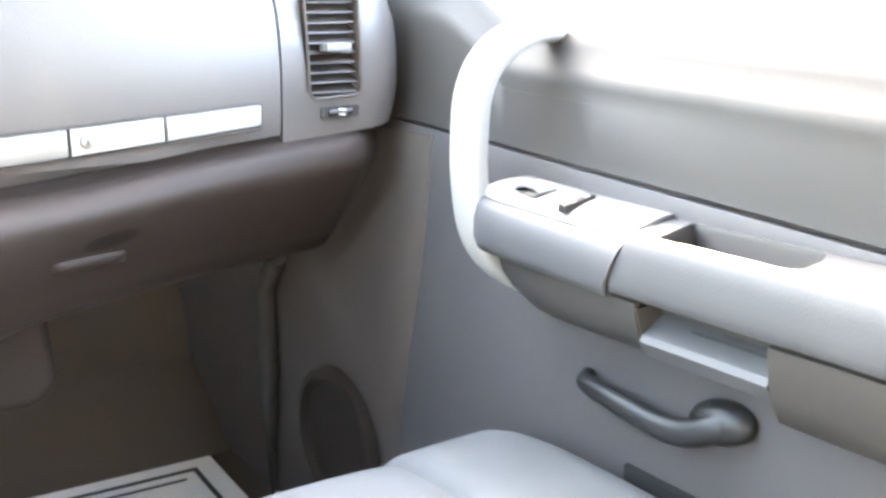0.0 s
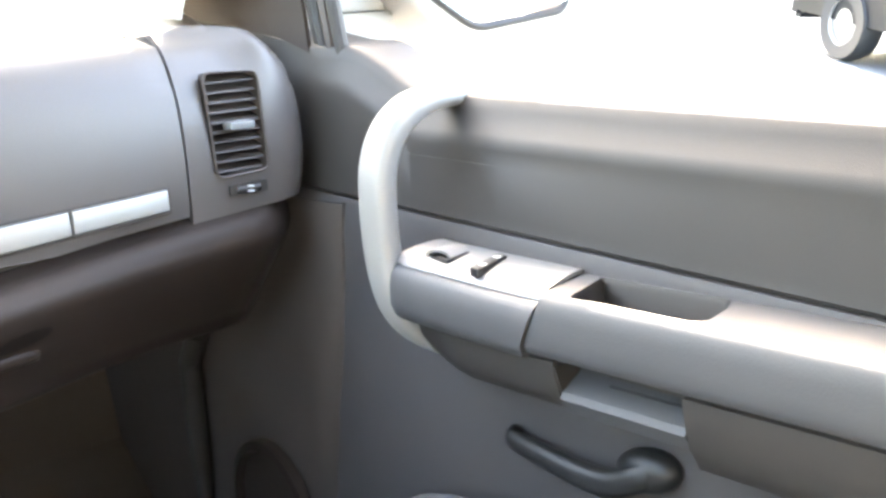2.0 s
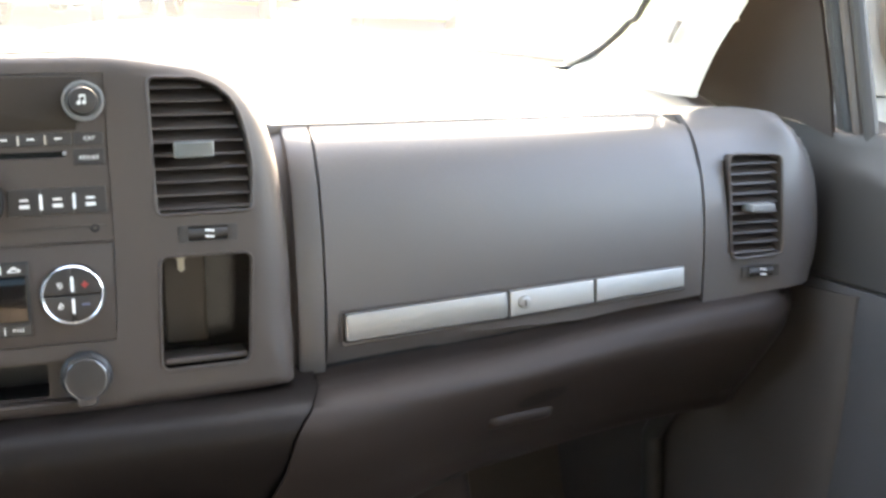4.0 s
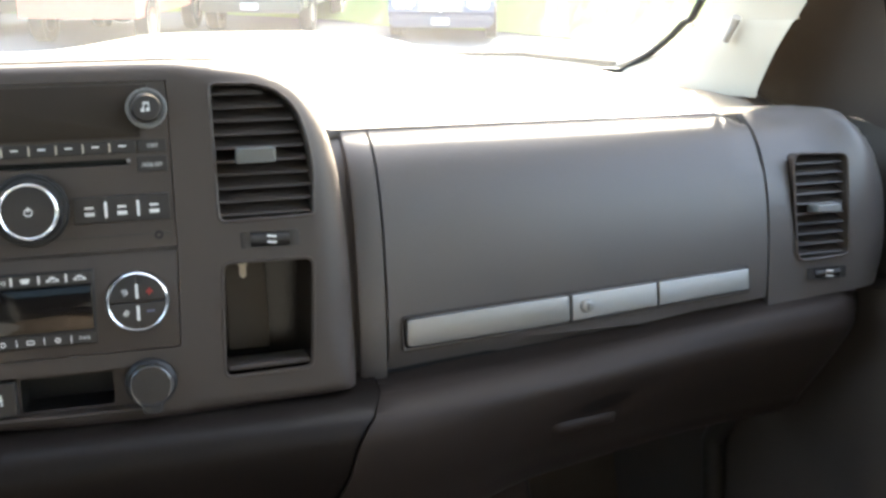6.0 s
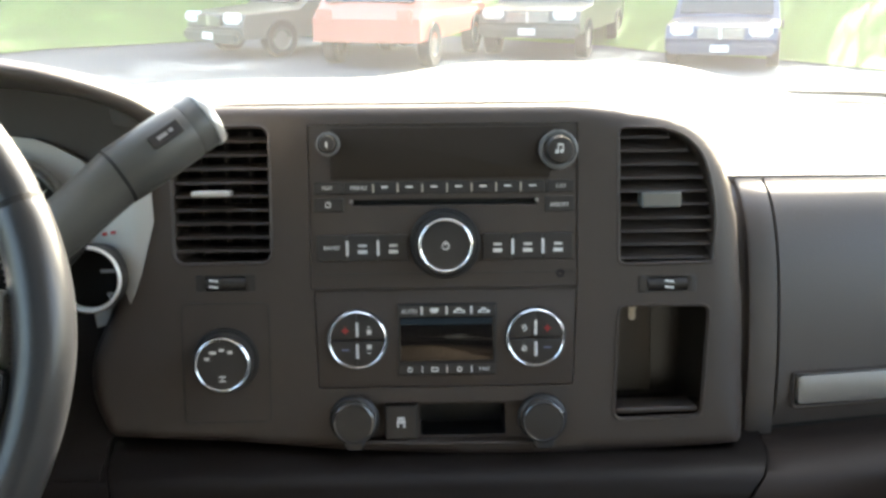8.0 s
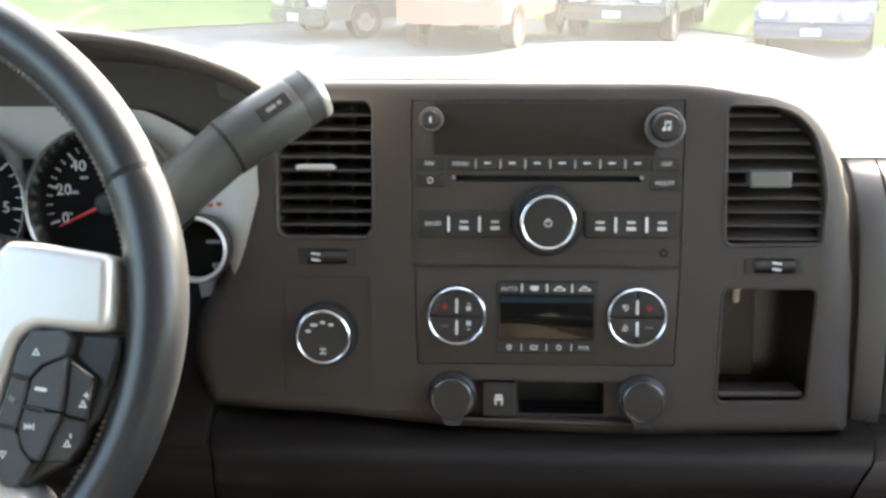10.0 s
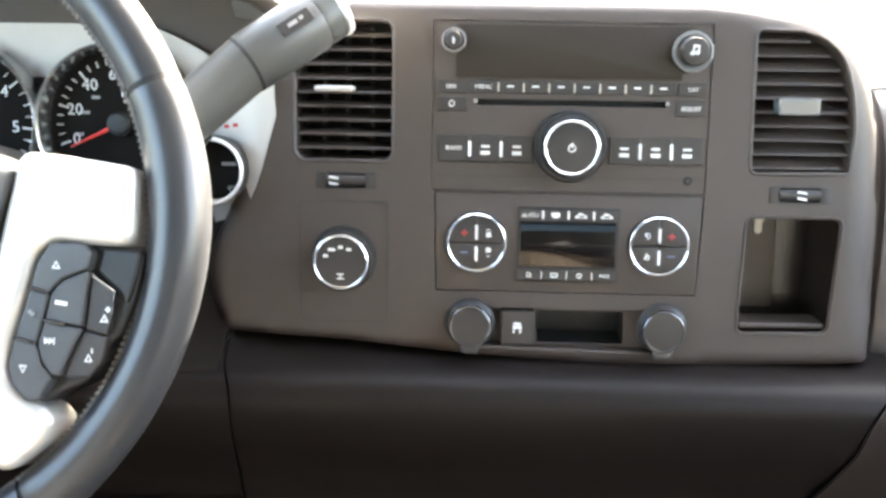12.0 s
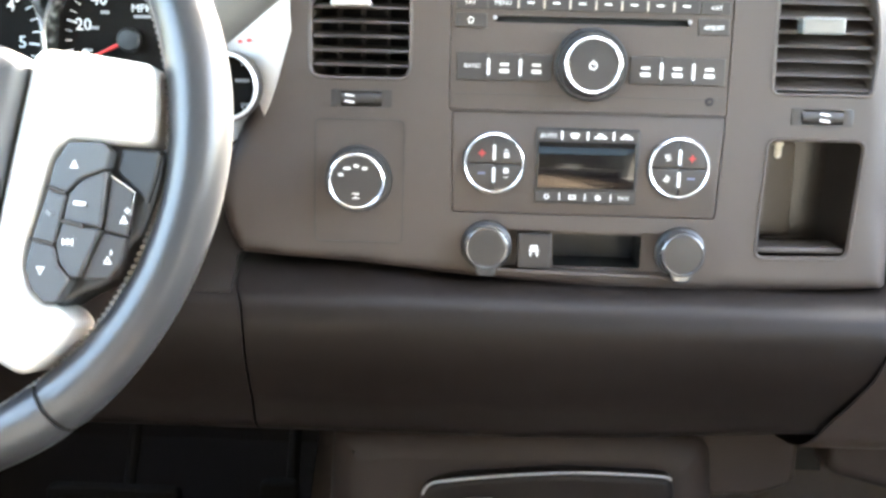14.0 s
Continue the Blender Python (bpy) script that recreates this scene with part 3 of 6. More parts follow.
# open storage pocket
pocket = thing("storage_pocket", "open black storage pocket in the centre stack", "storage pocket")
back = [(x, 0.060, z) for x, z in inset(POCKET, 0.004)]
front = [(x, 0.0015, z) for x, z in POCKET]
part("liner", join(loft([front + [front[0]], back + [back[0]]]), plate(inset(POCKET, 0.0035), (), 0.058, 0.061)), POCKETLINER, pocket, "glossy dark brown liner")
# Lighter brown plate puts the glow on the left back wall into colour.
part("back_glow_plate", rolled(rrect(0.1285, 0.160, -0.119, -0.0500, 0.002, 3), (), 0.0555, 0.0012, 0.004), POCKETBACK, pocket, "dull brown plate for the glow on the left back wall")
part("clip", join(box(0.1385, 0.1435, 0.032, 0.036, -0.0600, -0.0500, 0.0012), box(0.1375, 0.1445, 0.030, 0.040, -0.0508, -0.0480, 0.0010)), CLIP, pocket, "small cream plastic clip")
part("rim", loft([[(x, d, z) for x, z in inset(POCKET, k) + [inset(POCKET, k)[0]]] for k, d in ((-0.0022, -0.0002), (-0.0016, -0.0014), (-0.0004, -0.0012), (0.0004, 0.002))]), CHARCOAL, pocket)
part("lip", rolled(rounded([(0.1235, -0.1245), (0.184, -0.1235), (0.184, -0.1195), (0.1235, -0.1200)], 0.0015, 3), (), 0.004, 0.002, 0.03), CHARCOAL, pocket, "raised grey front lip")

def knob(name, label, at, r, h, group="", ring=True, face=BUTTON, collar=True, parent=None):
    """A round knob with a chrome ring, facing the cab."""
    x, y, z = at
    k = parent or thing(name, label, "knob", group)
    if collar:
        part("collar", lathe([(r * 1.16, 0), (r * 1.14, 0.002), (r * 1.02, 0.0025)], at), BLACK, k)
    part("grip", lathe([(r * 1.02, 0), (r * 1.0, h * 0.75), (r * 0.97, h * 0.9)], at), BUTTON, k)
    if ring:
        part("ring", lathe([(r * 0.975, h * 0.86), (r * 0.96, h * 0.97), (r * 0.90, h * 1.03), (r * 0.85, h * 0.99), (r * 0.84, h * 0.88)], at), CHROME, k, "polished chrome ring")
    part("face", lathe([(r * 0.85, h * 0.93), (r * 0.6, h * 0.955), (0, h * 0.96)], at), face, k)
    return k


# ---- the radio ----
radio = thing("car_radio", "dark grey car radio with display, buttons and chrome-ringed knob", "radio")
FACEY = 0.0010
part("faceplate", plate(rrect(-0.0961, 0.0941, -0.0286, 0.0876, 0.001, 2), [rrect(-0.066, 0.066, 0.0305, 0.0350, 0.001, 2)], FACEY, 0.02, 0.0), CHARCOAL, radio, "matte charcoal faceplate")
part("display", plate(rounded([(-0.0805, 0.0495), (0.0745, 0.0495), (0.0745, 0.0540), (0.0815, 0.0560), (0.0815, 0.0855), (-0.0805, 0.0855)], 0.001, 2), (), -0.0008, 0.004, 0.0004), DISPLAY, radio, "smoked brown blank display")
part("disc_slot", plate(rrect(-0.066, 0.066, 0.0305, 0.0350, 0.001, 2), (), 0.008, 0.012), GAP, radio)
for sx in (-0.0665, 0.0655):
    part("slot_end", lathe([(0, 0.0008), (0.0012, 0.0006), (0.0015, 0)], (sx, FACEY, 0.0335), n=12), GREYTRIM, radio)


def button(x0, x1, z0, z1, parent, y=FACEY, out=0.0016, mat=BUTTON):
    return part("button", rolled(rrect(x0, x1, z0, z1, 0.0008, 2), (), y - out, 0.0006, 0.004), mat, parent)


b = button(-0.0930, -0.0718, 0.0388, 0.0474, radio)
text("FAV", 0.0042, (-0.0835, -0.0007, 0.0432), MARK, b)
edges = [-0.0712] + [-0.0515 + 0.01745 * i for i in range(7)] + [0.0712]
for i, (a, c) in enumerate(zip(edges, edges[1:])):
    b = button(a + 0.0001, c - 0.0001, 0.0388, 0.0474, radio)
    mid = (a + c) / 2
    if i == 0:
        text("MENU", 0.0042, (mid, -0.0007, 0.0432), MARK, b)
    else:
        bar(mid, 0.0438, 0.0048, 0.0012, -0.0008, MARK, b)
    if i:
        bar(a + 0.0006, 0.0431, 0.0011, 0.0062, -0.0008, BEIGE, b, "divider")
b = button(0.0722, 0.0918, 0.0388, 0.0474, radio)
text("CAT", 0.0038, (0.0825, -0.0007, 0.0432), MARK, b)
b = button(-0.0930, -0.0718, 0.0265, 0.0362, radio)
part("clock_icon", lathe([(0.0022, 0), (0.0022, 0.0004), (0.0015, 0.0004), (0.0015, 0)], (-0.083, -0.0006, 0.0315), n=18), MARK, b)
b = button(0.0712, 0.0918, 0.0250, 0.0362, radio)
text("ADJUST", 0.0040, (0.0815, -0.0007, 0.0300), MARK, b)
for x0, x1, first in ((-0.0920, -0.0262, True), (0.0262, 0.0912, False)):
    step = (x1 - x0) / 3
    for i in range(3):
        b = button(x0 + step * i + 0.0002, x0 + step * (i + 1) - 0.0002, -0.0088, 0.0098, radio)
        mid = x0 + step * (i + 0.5)
        if first and i == 0:
            text("BAND", 0.0042, (mid, -0.0007, 0.0008), MARK, b)
        else:
            bar(mid, 0.0022, 0.0058, 0.0016, -0.0008, MARK, b)
            bar(mid, -0.0022, 0.0066, 0.0026, -0.0008, MARK, b)
        if i < 2:
            part("light_bar", box(x0 + step * (i + 1) - 0.0010, x0 + step * (i + 1) + 0.0010, -0.0014, 0.002, -0.0050, 0.0058, 0.0004, 1), MARK, radio, "white divider bar")
part("groove", box(-0.0925, 0.0905, FACEY - 0.0005, FACEY + 0.001, -0.0186, -0.0178), BUTTON, radio)
part("socket", lathe([(0.0030, 0), (0.0026, 0.0008), (0.0016, 0.0006), (0.0014, -0.001), (0, -0.001)], (0.0822, FACEY, -0.0195), n=18), GAP, radio, "small audio socket")
vol = part("volume_knob", lathe([(0.0250, 0), (0.0250, 0.004), (0.0236, 0.006), (0.0216, 0.0062), (0.0202, 0.0175), (0.0192, 0.019)], (-0.0005, 0.0, 0.0034), n=56), BLACK, radio, "large black volume knob")
part("ring", lathe([(0.0193, 0.0182), (0.0190, 0.0200), (0.0179, 0.0208), (0.0169, 0.0200), (0.0165, 0.0182)], (-0.0005, 0.0, 0.0034), n=64), CHROME, vol, "polished chrome ring")
part("knob_face", lathe([(0.0168, 0.0186), (0.012, 0.0190), (0, 0.0192)], (-0.0005, 0.0, 0.0034), n=48), BUTTON, vol)
part("power_icon", join(lathe([(0.0027, 0.0190), (0.0027, 0.0198), (0.0020, 0.0198), (0.0020, 0.0190)], (-0.0005, 0.0, 0.0031), n=24), box(-0.0009, -0.0001, -0.0199, -0.0190, 0.0035, 0.0067)), MARK, vol)
for x, z, r, nm in ((-0.0820, 0.0745, 0.0078, "info_knob"), (0.0803, 0.0690, 0.0128, "tune_knob")):
    kn = part(nm, lathe([(r * 1.08, 0), (r * 1.06, 0.004), (r * 0.98, 0.0045), (r * 0.80, 0.0046), (r * 0.76, 0.013), (r * 0.68, 0.0148), (r * 0.4, 0.0153), (0, 0.0154)], (x, 0.0, z), n=40), BUTTON, radio, "black push knob")
    part("ring", lathe([(r * 1.09, 0.0035), (r * 1.07, 0.0052), (r * 0.96, 0.0056), (r * 0.82, 0.0048)], (x, 0.0, z), n=40), TAB, kn, "pale translucent ring")
    if r > 0.01:
        part("note_icon", join(box(x - 0.0022, x - 0.0014, -0.0160, -0.0152, z - 0.001, z + 0.0035), box(x + 0.0012, x + 0.0020, -0.0160, -0.0152, z - 0.0005, z + 0.004), box(x - 0.0022, x + 0.0020, -0.0160, -0.0152, z + 0.0028, z + 0.0042), lathe([(0.0014, 0.0152), (0.0014, 0.016), (0, 0.016)], (x - 0.0026, 0, z - 0.0014), n=10), lathe([(0.0014, 0.0152), (0.0014, 0.016), (0, 0.016)], (x + 0.0008, 0, z - 0.001), n=10)), MARK, kn)
    else:
        bar(x, z - 0.0005, 0.0012, 0.004, -0.0158, MARK, kn, "i_icon")

# ---- the climate controls ----
ac = thing("climate_control_panel", "charcoal climate control panel with two chrome-ringed dials and a glossy display", "climate control")
part("panel", plate(inset(AC_HOLE, 0.0004), (), 0.0008, 0.02, 0.0006), CHARCOAL, ac, "matte charcoal panel")
part("display_block", plate(rounded([(-0.0350, -0.0925), (0.0350, -0.0925), (0.0365, -0.0400), (-0.0350, -0.0400)], 0.0012, 3), (), -0.0008, 0.004, 0.0006), BLACK, ac)
part("display", plate(rrect(-0.0335, 0.0338, -0.0815, -0.0500, 0.0006, 2), (), -0.0016, 0.001, 0.0003), MIRRORED, ac, "glossy black display")
for i in range(4):
    bx = -0.0265 + 0.0178 * i
    b = button(bx - 0.0086, bx + 0.0086, -0.0492, -0.0412, ac, -0.0006, 0.001)
    if i == 0:
        text("AUTO", 0.0042, (bx, -0.0019, -0.0455), MARK, b)
    elif i == 1:
        part("defrost_icon", join(plate([(bx - 0.002, -0.0468), (bx + 0.002, -0.0468), (bx + 0.0034, -0.0438), (bx + 0.0016, -0.0432), (bx - 0.0016, -0.0432), (bx - 0.0034, -0.0438)], (), -0.0022, -0.0016)), MARK, b)
    else:
        part("car_icon", plate([(bx - 0.0042, -0.0468), (bx + 0.0042, -0.0468), (bx + 0.0042, -0.0452), (bx + 0.0022, -0.0446), (bx + 0.0010, -0.0432), (bx - 0.0016, -0.0432), (bx - 0.0026, -0.0448), (bx - 0.0042, -0.0454)], [[(bx - 0.002, -0.0462), (bx - 0.002, -0.0450), (bx + 0.002, -0.0450), (bx + 0.002, -0.0462)]], -0.0022, -0.0016), MARK, b)
    if i < 3:
        part("light_bar", box(bx + 0.0082, bx + 0.0096, -0.0024, 0.0, -0.0478, -0.0420), MARK, ac)
for i in range(4):
    bx = -0.0265 + 0.0178 * i
    b = button(bx - 0.0086, bx + 0.0086, -0.0918, -0.0838, ac, -0.0006, 0.001)
    if i == 3:
        text("PASS", 0.0036, (bx, -0.0019, -0.0878), MARK, b)
    elif i == 1:
        part("rear_defrost_icon", plate(rrect(bx - 0.0026, bx + 0.0026, -0.0894, -0.0862, 0.0008, 2), [rrect(bx - 0.0018, bx + 0.0018, -0.0886, -0.0870, 0.0004, 2)], -0.0022, -0.0016), MARK, b)
    else:
        part("round_icon", lathe([(0.0019, 0.0016), (0.0019, 0.0022), (0.0011, 0.0022), (0.0011, 0.0016)], (bx, 0, -0.0878), n=16), MARK, b)
    if i < 3:
        bar(bx + 0.0089, -0.0878, 0.0007, 0.0050, -0.0015, MARK, ac)
for sx in (-1, 1):
    cx, cz = 0.064 * sx, -0.0655
    d = part("dial", lathe([(0.0222, 0), (0.0216, 0.002), (0.0208, 0.0035)], (cx, 0.0008, cz), n=56), BLACK, ac)
    part("ring", lathe([(0.0213, 0.0022), (0.0210, 0.0042), (0.0202, 0.0050), (0.0193, 0.0044), (0.0190, 0.0028)], (cx, 0.0008, cz), n=64), CHROME, d, "bright chrome ring")
    for qx in (-1, 1):
        for qz in (-1, 1):
            arc = [(cx + qx * (0.0004 + 0.0186 * math.cos(t)), cz + qz * (0.0004 + 0.0186 * math.sin(t))) for t in (math.pi / 2 * i / 10 for i in range(11))]
            q = anticlockwise([(cx + qx * 0.0004, cz + qz * 0.0004)] + arc)
            part("quarter_button", plate(q, (), -0.0030, 0.0005, 0.0003), BUTTON, d)
            ix, iz = cx + qx * 0.0085, cz + qz * 0.0070
            outer_side = (qx == sx)
            if outer_side and qz > 0:
                part("plus_icon", join(box(ix - 0.0024, ix + 0.0024, -0.0036, -0.0030, iz - 0.0007, iz + 0.0007), box(ix - 0.0007, ix + 0.0007, -0.00361, -0.0030, iz - 0.0024, iz + 0.0024)), RED, d, "red plus mark")
            elif outer_side:
                part("minus_icon", box(ix - 0.0026, ix + 0.0026, -0.0036, -0.0030, iz - 0.0006, iz + 0.0006), BLUE, d, "blue minus mark")
            elif sx < 0:
                part("fan_icon", join(box(ix - 0.0017, ix + 0.0017, -0.0036, -0.0030, iz - 0.0016 * qz - 0.0012, iz - 0.0016 * qz + 0.0022), plate(anticlockwise([(ix - 0.0018, iz + 0.0018 * qz), (ix, iz + 0.0030 * qz), (ix + 0.0018, iz + 0.0018 * qz), (ix, iz + 0.0022 * qz)]), (), -0.0036, -0.0030)), MARK, d)
            else:
                part("airflow_icon", join(tube([(ix - 0.002, -0.0033, iz + 0.0016 * qz), (ix + 0.0012, -0.0033, iz + 0.0022 * qz), (ix + 0.0020, -0.0033, iz - 0.0004), (ix - 0.0004, -0.0033, iz - 0.0020 * qz)], 0.00045, 6, up=(0, 1, 0)), lathe([(0.0009, 0.0030), (0.0009, 0.0036), (0, 0.0036)], (ix - 0.0006, 0, iz + 0.0004 * qz), n=10)), MARK, d)
    for dz in (0.0076, -0.0080):
        part("light_bar", box(cx - 0.0010, cx + 0.0010, -0.0040, -0.0024, cz + dz - 0.0052, cz + dz + 0.0052, 0.0003, 1), MARK, d)

# ---- lower tray, outlets and drive selector ----
tray = thing("switch_tray", "recessed black tray with a square traction switch", "tray")
ring = anticlockwise(TRAY_HOLE)
part("liner", join(loft([[(x, 0.0012, z) for x, z in ring + [ring[0]]], [(x, 0.012, z) for x, z in inset(ring, 0.002) + [inset(ring, 0.002)[0]]]]), plate(inset(ring, 0.0015), [rrect(-0.0195, 0.0430, -0.1395, -0.1160, 0.002, 3)], 0.010, 0.013)), CHARCOAL, tray)
sl = rrect(-0.0195, 0.0430, -0.1395, -0.1160, 0.002, 3)
part("cubby", join(loft([[(x, 0.010, z) for x, z in sl + [sl[0]]], [(x, 0.05, z) for x, z in sl + [sl[0]]]]), plate(sl, (), 0.049, 0.051)), BLACK, tray, "small dark cubby")
sw = part("traction_switch", rolled(rrect(-0.0455, -0.0215, -0.1400, -0.1145, 0.0015, 3), (), 0.0005, 0.0015, 0.012), BUTTON, tray, "square traction control button")
part("car_skid_icon", join(box(-0.0362, -0.0310, -0.0002, 0.0006, -0.1252, -0.1232), box(-0.0368, -0.0304, -0.0002, 0.0006, -0.1278, -0.1256), box(-0.0366, -0.0352, -0.0002, 0.0006, -0.1308, -0.1282), box(-0.0320, -0.0306, -0.0002, 0.0006, -0.1308, -0.1282)), MARK, sw)
part("tray_lip", tube([(-0.060, 0.0005, -0.1418), (0.0, 0.0, -0.1432), (0.062, 0.0005, -0.1440)], 0.0018, 8), CHARCOAL, tray)
outlet = thing("power_outlet", "round black capped power outlet below the climate panel", "power outlet", "power outlets")
cx, cz = -0.0672, -0.1240
part("socket_ring", lathe([(0.0180, 0), (0.0176, 0.003), (0.0160, 0.004)], (cx, 0.0, cz), n=36), BLACK, outlet)
part("cap", lathe([(0.0160, 0.0), (0.0160, 0.0075), (0.0157, 0.0105), (0.0149, 0.0126), (0.0140, 0.0132), (0.0131, 0.0130), (0.0128, 0.0122)], (cx, 0.0, cz), n=48), CAP, outlet, "glossy rolled rim of the flip cap")
part("cap_face", lathe([(0.0131, 0.0124), (0.0110, 0.0127), (0, 0.0128)], (cx, 0.0, cz), n=40), BUTTON, outlet, "matte black cap face")
part("cap_tab", rolled(rounded([(cx - 0.0060, cz - 0.0205), (cx + 0.0060, cz - 0.0205), (cx + 0.0088, cz - 0.011), (cx - 0.0088, cz - 0.011)], 0.003, 3), (), -0.0112, 0.002, 0.010), CAP, outlet)
copy_thing(outlet, LEAN @ pose(0.1360, 0, -0.0008))
sel = knob("drive_selector_knob", "round black four-wheel drive selector knob with chrome ring", (-0.1585, 0.0, -0.0795), 0.0205, 0.016)
for i, a in enumerate((152, 122, 90, 60)):
    bar(-0.1585 + 0.0118 * math.cos(radians(a)), -0.0795 + 0.0118 * math.sin(radians(a)) - 0.001, 0.0048 if i == 1 else 0.0034, 0.0020, -0.0158, MARK, sel)
part("axle_icon", join(box(-0.1609, -0.1561, -0.0162, -0.0152, -0.0882, -0.0874), box(-0.1609, -0.1561, -0.0162, -0.0152, -0.0914, -0.0906), box(-0.1589, -0.1581, -0.0162, -0.0152, -0.0914, -0.0874)), MARK, sel)
# ---- the lower dash ----
KNEE = [(0.034, -0.1420), (0.022, -0.1480), (0.008, -0.1510), (-0.006, -0.1530), (-0.0175, -0.1558), (-0.0265, -0.1608), (-0.0318, -0.1685), (-0.0335, -0.182), (-0.024, -0.209), (-0.002, -0.244), (0.020, -0.274), (0.11, -0.287)]


def knee_curve(x, back=0.0, lift=0.0):
    pts = smooth_line(KNEE, 4)
    rise = 0.016 * smoothstep(-0.05, 0.22, x)
    heel = 0.007 * smoothstep(-0.05, -0.20, x)
    return [(x, p.x + back, p.y + lift + rise * (i / (len(pts) - 1)) ** 4 + heel * smoothstep(-0.020, 0.012, p.x) * smoothstep(-0.17, -0.15, p.y)) for i, p in enumerate(pts)]


lower = thing("lower_dash", "charcoal lower dash panels darkened for shade, with fine seams", "dashboard panel")
part("backing", thick(loft([knee_curve(x, 0.014, -0.005) for x in (-0.74, -0.2, 0.22)]), 0.003), GAP, lower)


def panel(name, x_of, mat, parent, label="", n=14, curve=knee_curve):
    """A bowed panel between two seams, its edges turned in."""
    k = len(curve(0))
    rows = []
    for i in range(n + 1):
        s = i / n
        rows.append([Vector(curve(x_of(s, j / (k - 1)))[j]) for j in range(k)])
    for e, inner in ((0, 1), (-1, -2)):
        rows.insert(0 if e == 0 else len(rows), [p + Vector((0, 0.0035, 0.0)) for p in rows[e]])
    return part(name, loft(rows), mat, parent, label, 60)


def seam_left(v):
    return -0.2425 + 0.0095 * smoothstep(0.22, 0.64, v)


def seam_right(v):
    return lerp_table([(0.0, 0.2375), (0.22, 0.2345), (0.49, 0.2220), (0.636, 0.2090), (0.73, 0.2020), (0.80, 0.1900), (0.89, 0.172), (1.0, 0.160)], v)


# Both knee panels carry the shade below the stack in their colour.
panel("center_panel", lambda s, v: seam_left(v) + s * (seam_right(v) - seam_left(v)), SHADEDLOWER, lower, "padded knee panel under the stack")
panel("driver_panel", lambda s, v: -0.72 + s * (seam_left(v) - 0.002 + 0.72), SHADEDLOWER, lower, "driver knee panel")

LOW = [(0.034, -0.1400), (0.024, -0.1485), (0.014, -0.1525), (0.0075, -0.1580), (0.0045, -0.1650), (0.0040, -0.1730), (0.0100, -0.1840), (0.032, -0.209), (0.056, -0.235), (0.080, -0.261), (0.101, -0.283), (0.18, -0.292)]


def low_curve(x):
    s = smoothstep(0.20, 0.62, x)
    up = (zb(x) + 0.1485) * smoothstep(0.22, 0.30, x)
    a, b = smooth_line(KNEE, 4), smooth_line(LOW, 4)
    turn = 0.8 * smoothstep(0.640, 0.712, x) ** 1.3
    out = []
    for i, (p, q) in enumerate(zip(a, b)):
        v = i / (len(a) - 1)
        out.append((x, p.x + (q.x - p.x) * s + 0.075 * turn, p.y + (q.y - p.y) * s + up * (1 - 0.45 * v) + 0.026 * smoothstep(0.27, 0.38, x) * v ** 4 - 0.004 * max(0, 1 - v * 4)))
    return out


part("glove_backing", loft([[(p[0], p[1] + 0.014, p[2] - 0.005) for p in low_curve(x)] for x in [0.214 + 0.032 * i for i in range(14)]]), GAP, lower)
lowglove = thing("lower_glove_box", "charcoal lower glove compartment darkened for shade, with a latch lip", "glove box")
k = len(low_curve(0.3))
rows = []
for i in range(29):
    s = i / 28
    rows.append([Vector(low_curve(seam_right(j / (k - 1)) + 0.002 + s * (0.703 - 0.002 - seam_right(j / (k - 1))))[j]) for j in range(k)])
rows.insert(0, [p + Vector((0, 0.0035, 0)) for p in rows[0]])
part("door", loft(rows), SHADEDGLOVE, lowglove, "grained lower door", 60)


def low_face(x, z):
    """How far forward the lower glove door lies at a height."""
    c = low_curve(x)[::-1]
    for p, q in zip(c, c[1:]):
        if p[2] <= z <= q[2]:
            return p[1] + (q[1] - p[1]) * (z - p[2]) / (q[2] - p[2])
    return c[0][1]


rows = []
for i in range(15):
    x = 0.372 + 0.066 * i / 14
    z = -0.2000 - 0.0005 * i / 14 + 0.0006 * math.sin(math.pi * i / 14)
    out = 0.0062 * min(1, i / 2, (14 - i) / 2) ** 0.5
    rows.append([(x, low_face(x, z + dz) - out * k + 0.0008, z + dz) for dz, k in ((0.0072, 0), (0.0050, 0.55), (0.0015, 0.95), (-0.0020, 1.0), (-0.0045, 0.7), (-0.0058, 0))])
part("latch_handle", loft(rows), SHADEDGLOVE, lowglove, "smooth latch lip", 80)
# Flat dark ellipse laid on the door for the scoop's shade.
rows = []
for i in range(17):
    u = -1 + i / 8
    half = 0.0065 * math.sqrt(max(0.0, 1 - u * u)) + 0.0002
    x = 0.421 + 0.024 * u
    rows.append([(x, low_face(x, -0.1815 + 0.14 * (x - 0.419) + half * w) - 0.0006, -0.1815 + 0.14 * (x - 0.419) + half * w) for w in (-1, -0.5, 0, 0.5, 1)])
part("latch_shade_patch", loft(rows), SHADEDLOWER, lowglove, "flat dark patch drawn as the shade of the finger scoop", 80)
part("skirt", rolled(rounded([(0.2275, -0.332), (0.300, -0.350), (0.378, -0.351), (0.398, -0.333), (0.392, -0.262), (0.2275, -0.262)], 0.010, 4), (), 0.108, 0.010, 0.12), SHADEDGLOVE, lowglove, "lower side skirt")
part("inner_skirt", rolled(rounded([(0.118, -0.352), (0.168, -0.350), (0.198, -0.338), (0.198, -0.258), (0.104, -0.258)], 0.006, 4), (), 0.100, 0.006, 0.12), SHADEDGLOVE, lowglove, "small skirt beside the console")
part("skirt_gap", box(0.190, 0.235, 0.150, 0.160, -0.345, -0.262), GAP, lowglove)

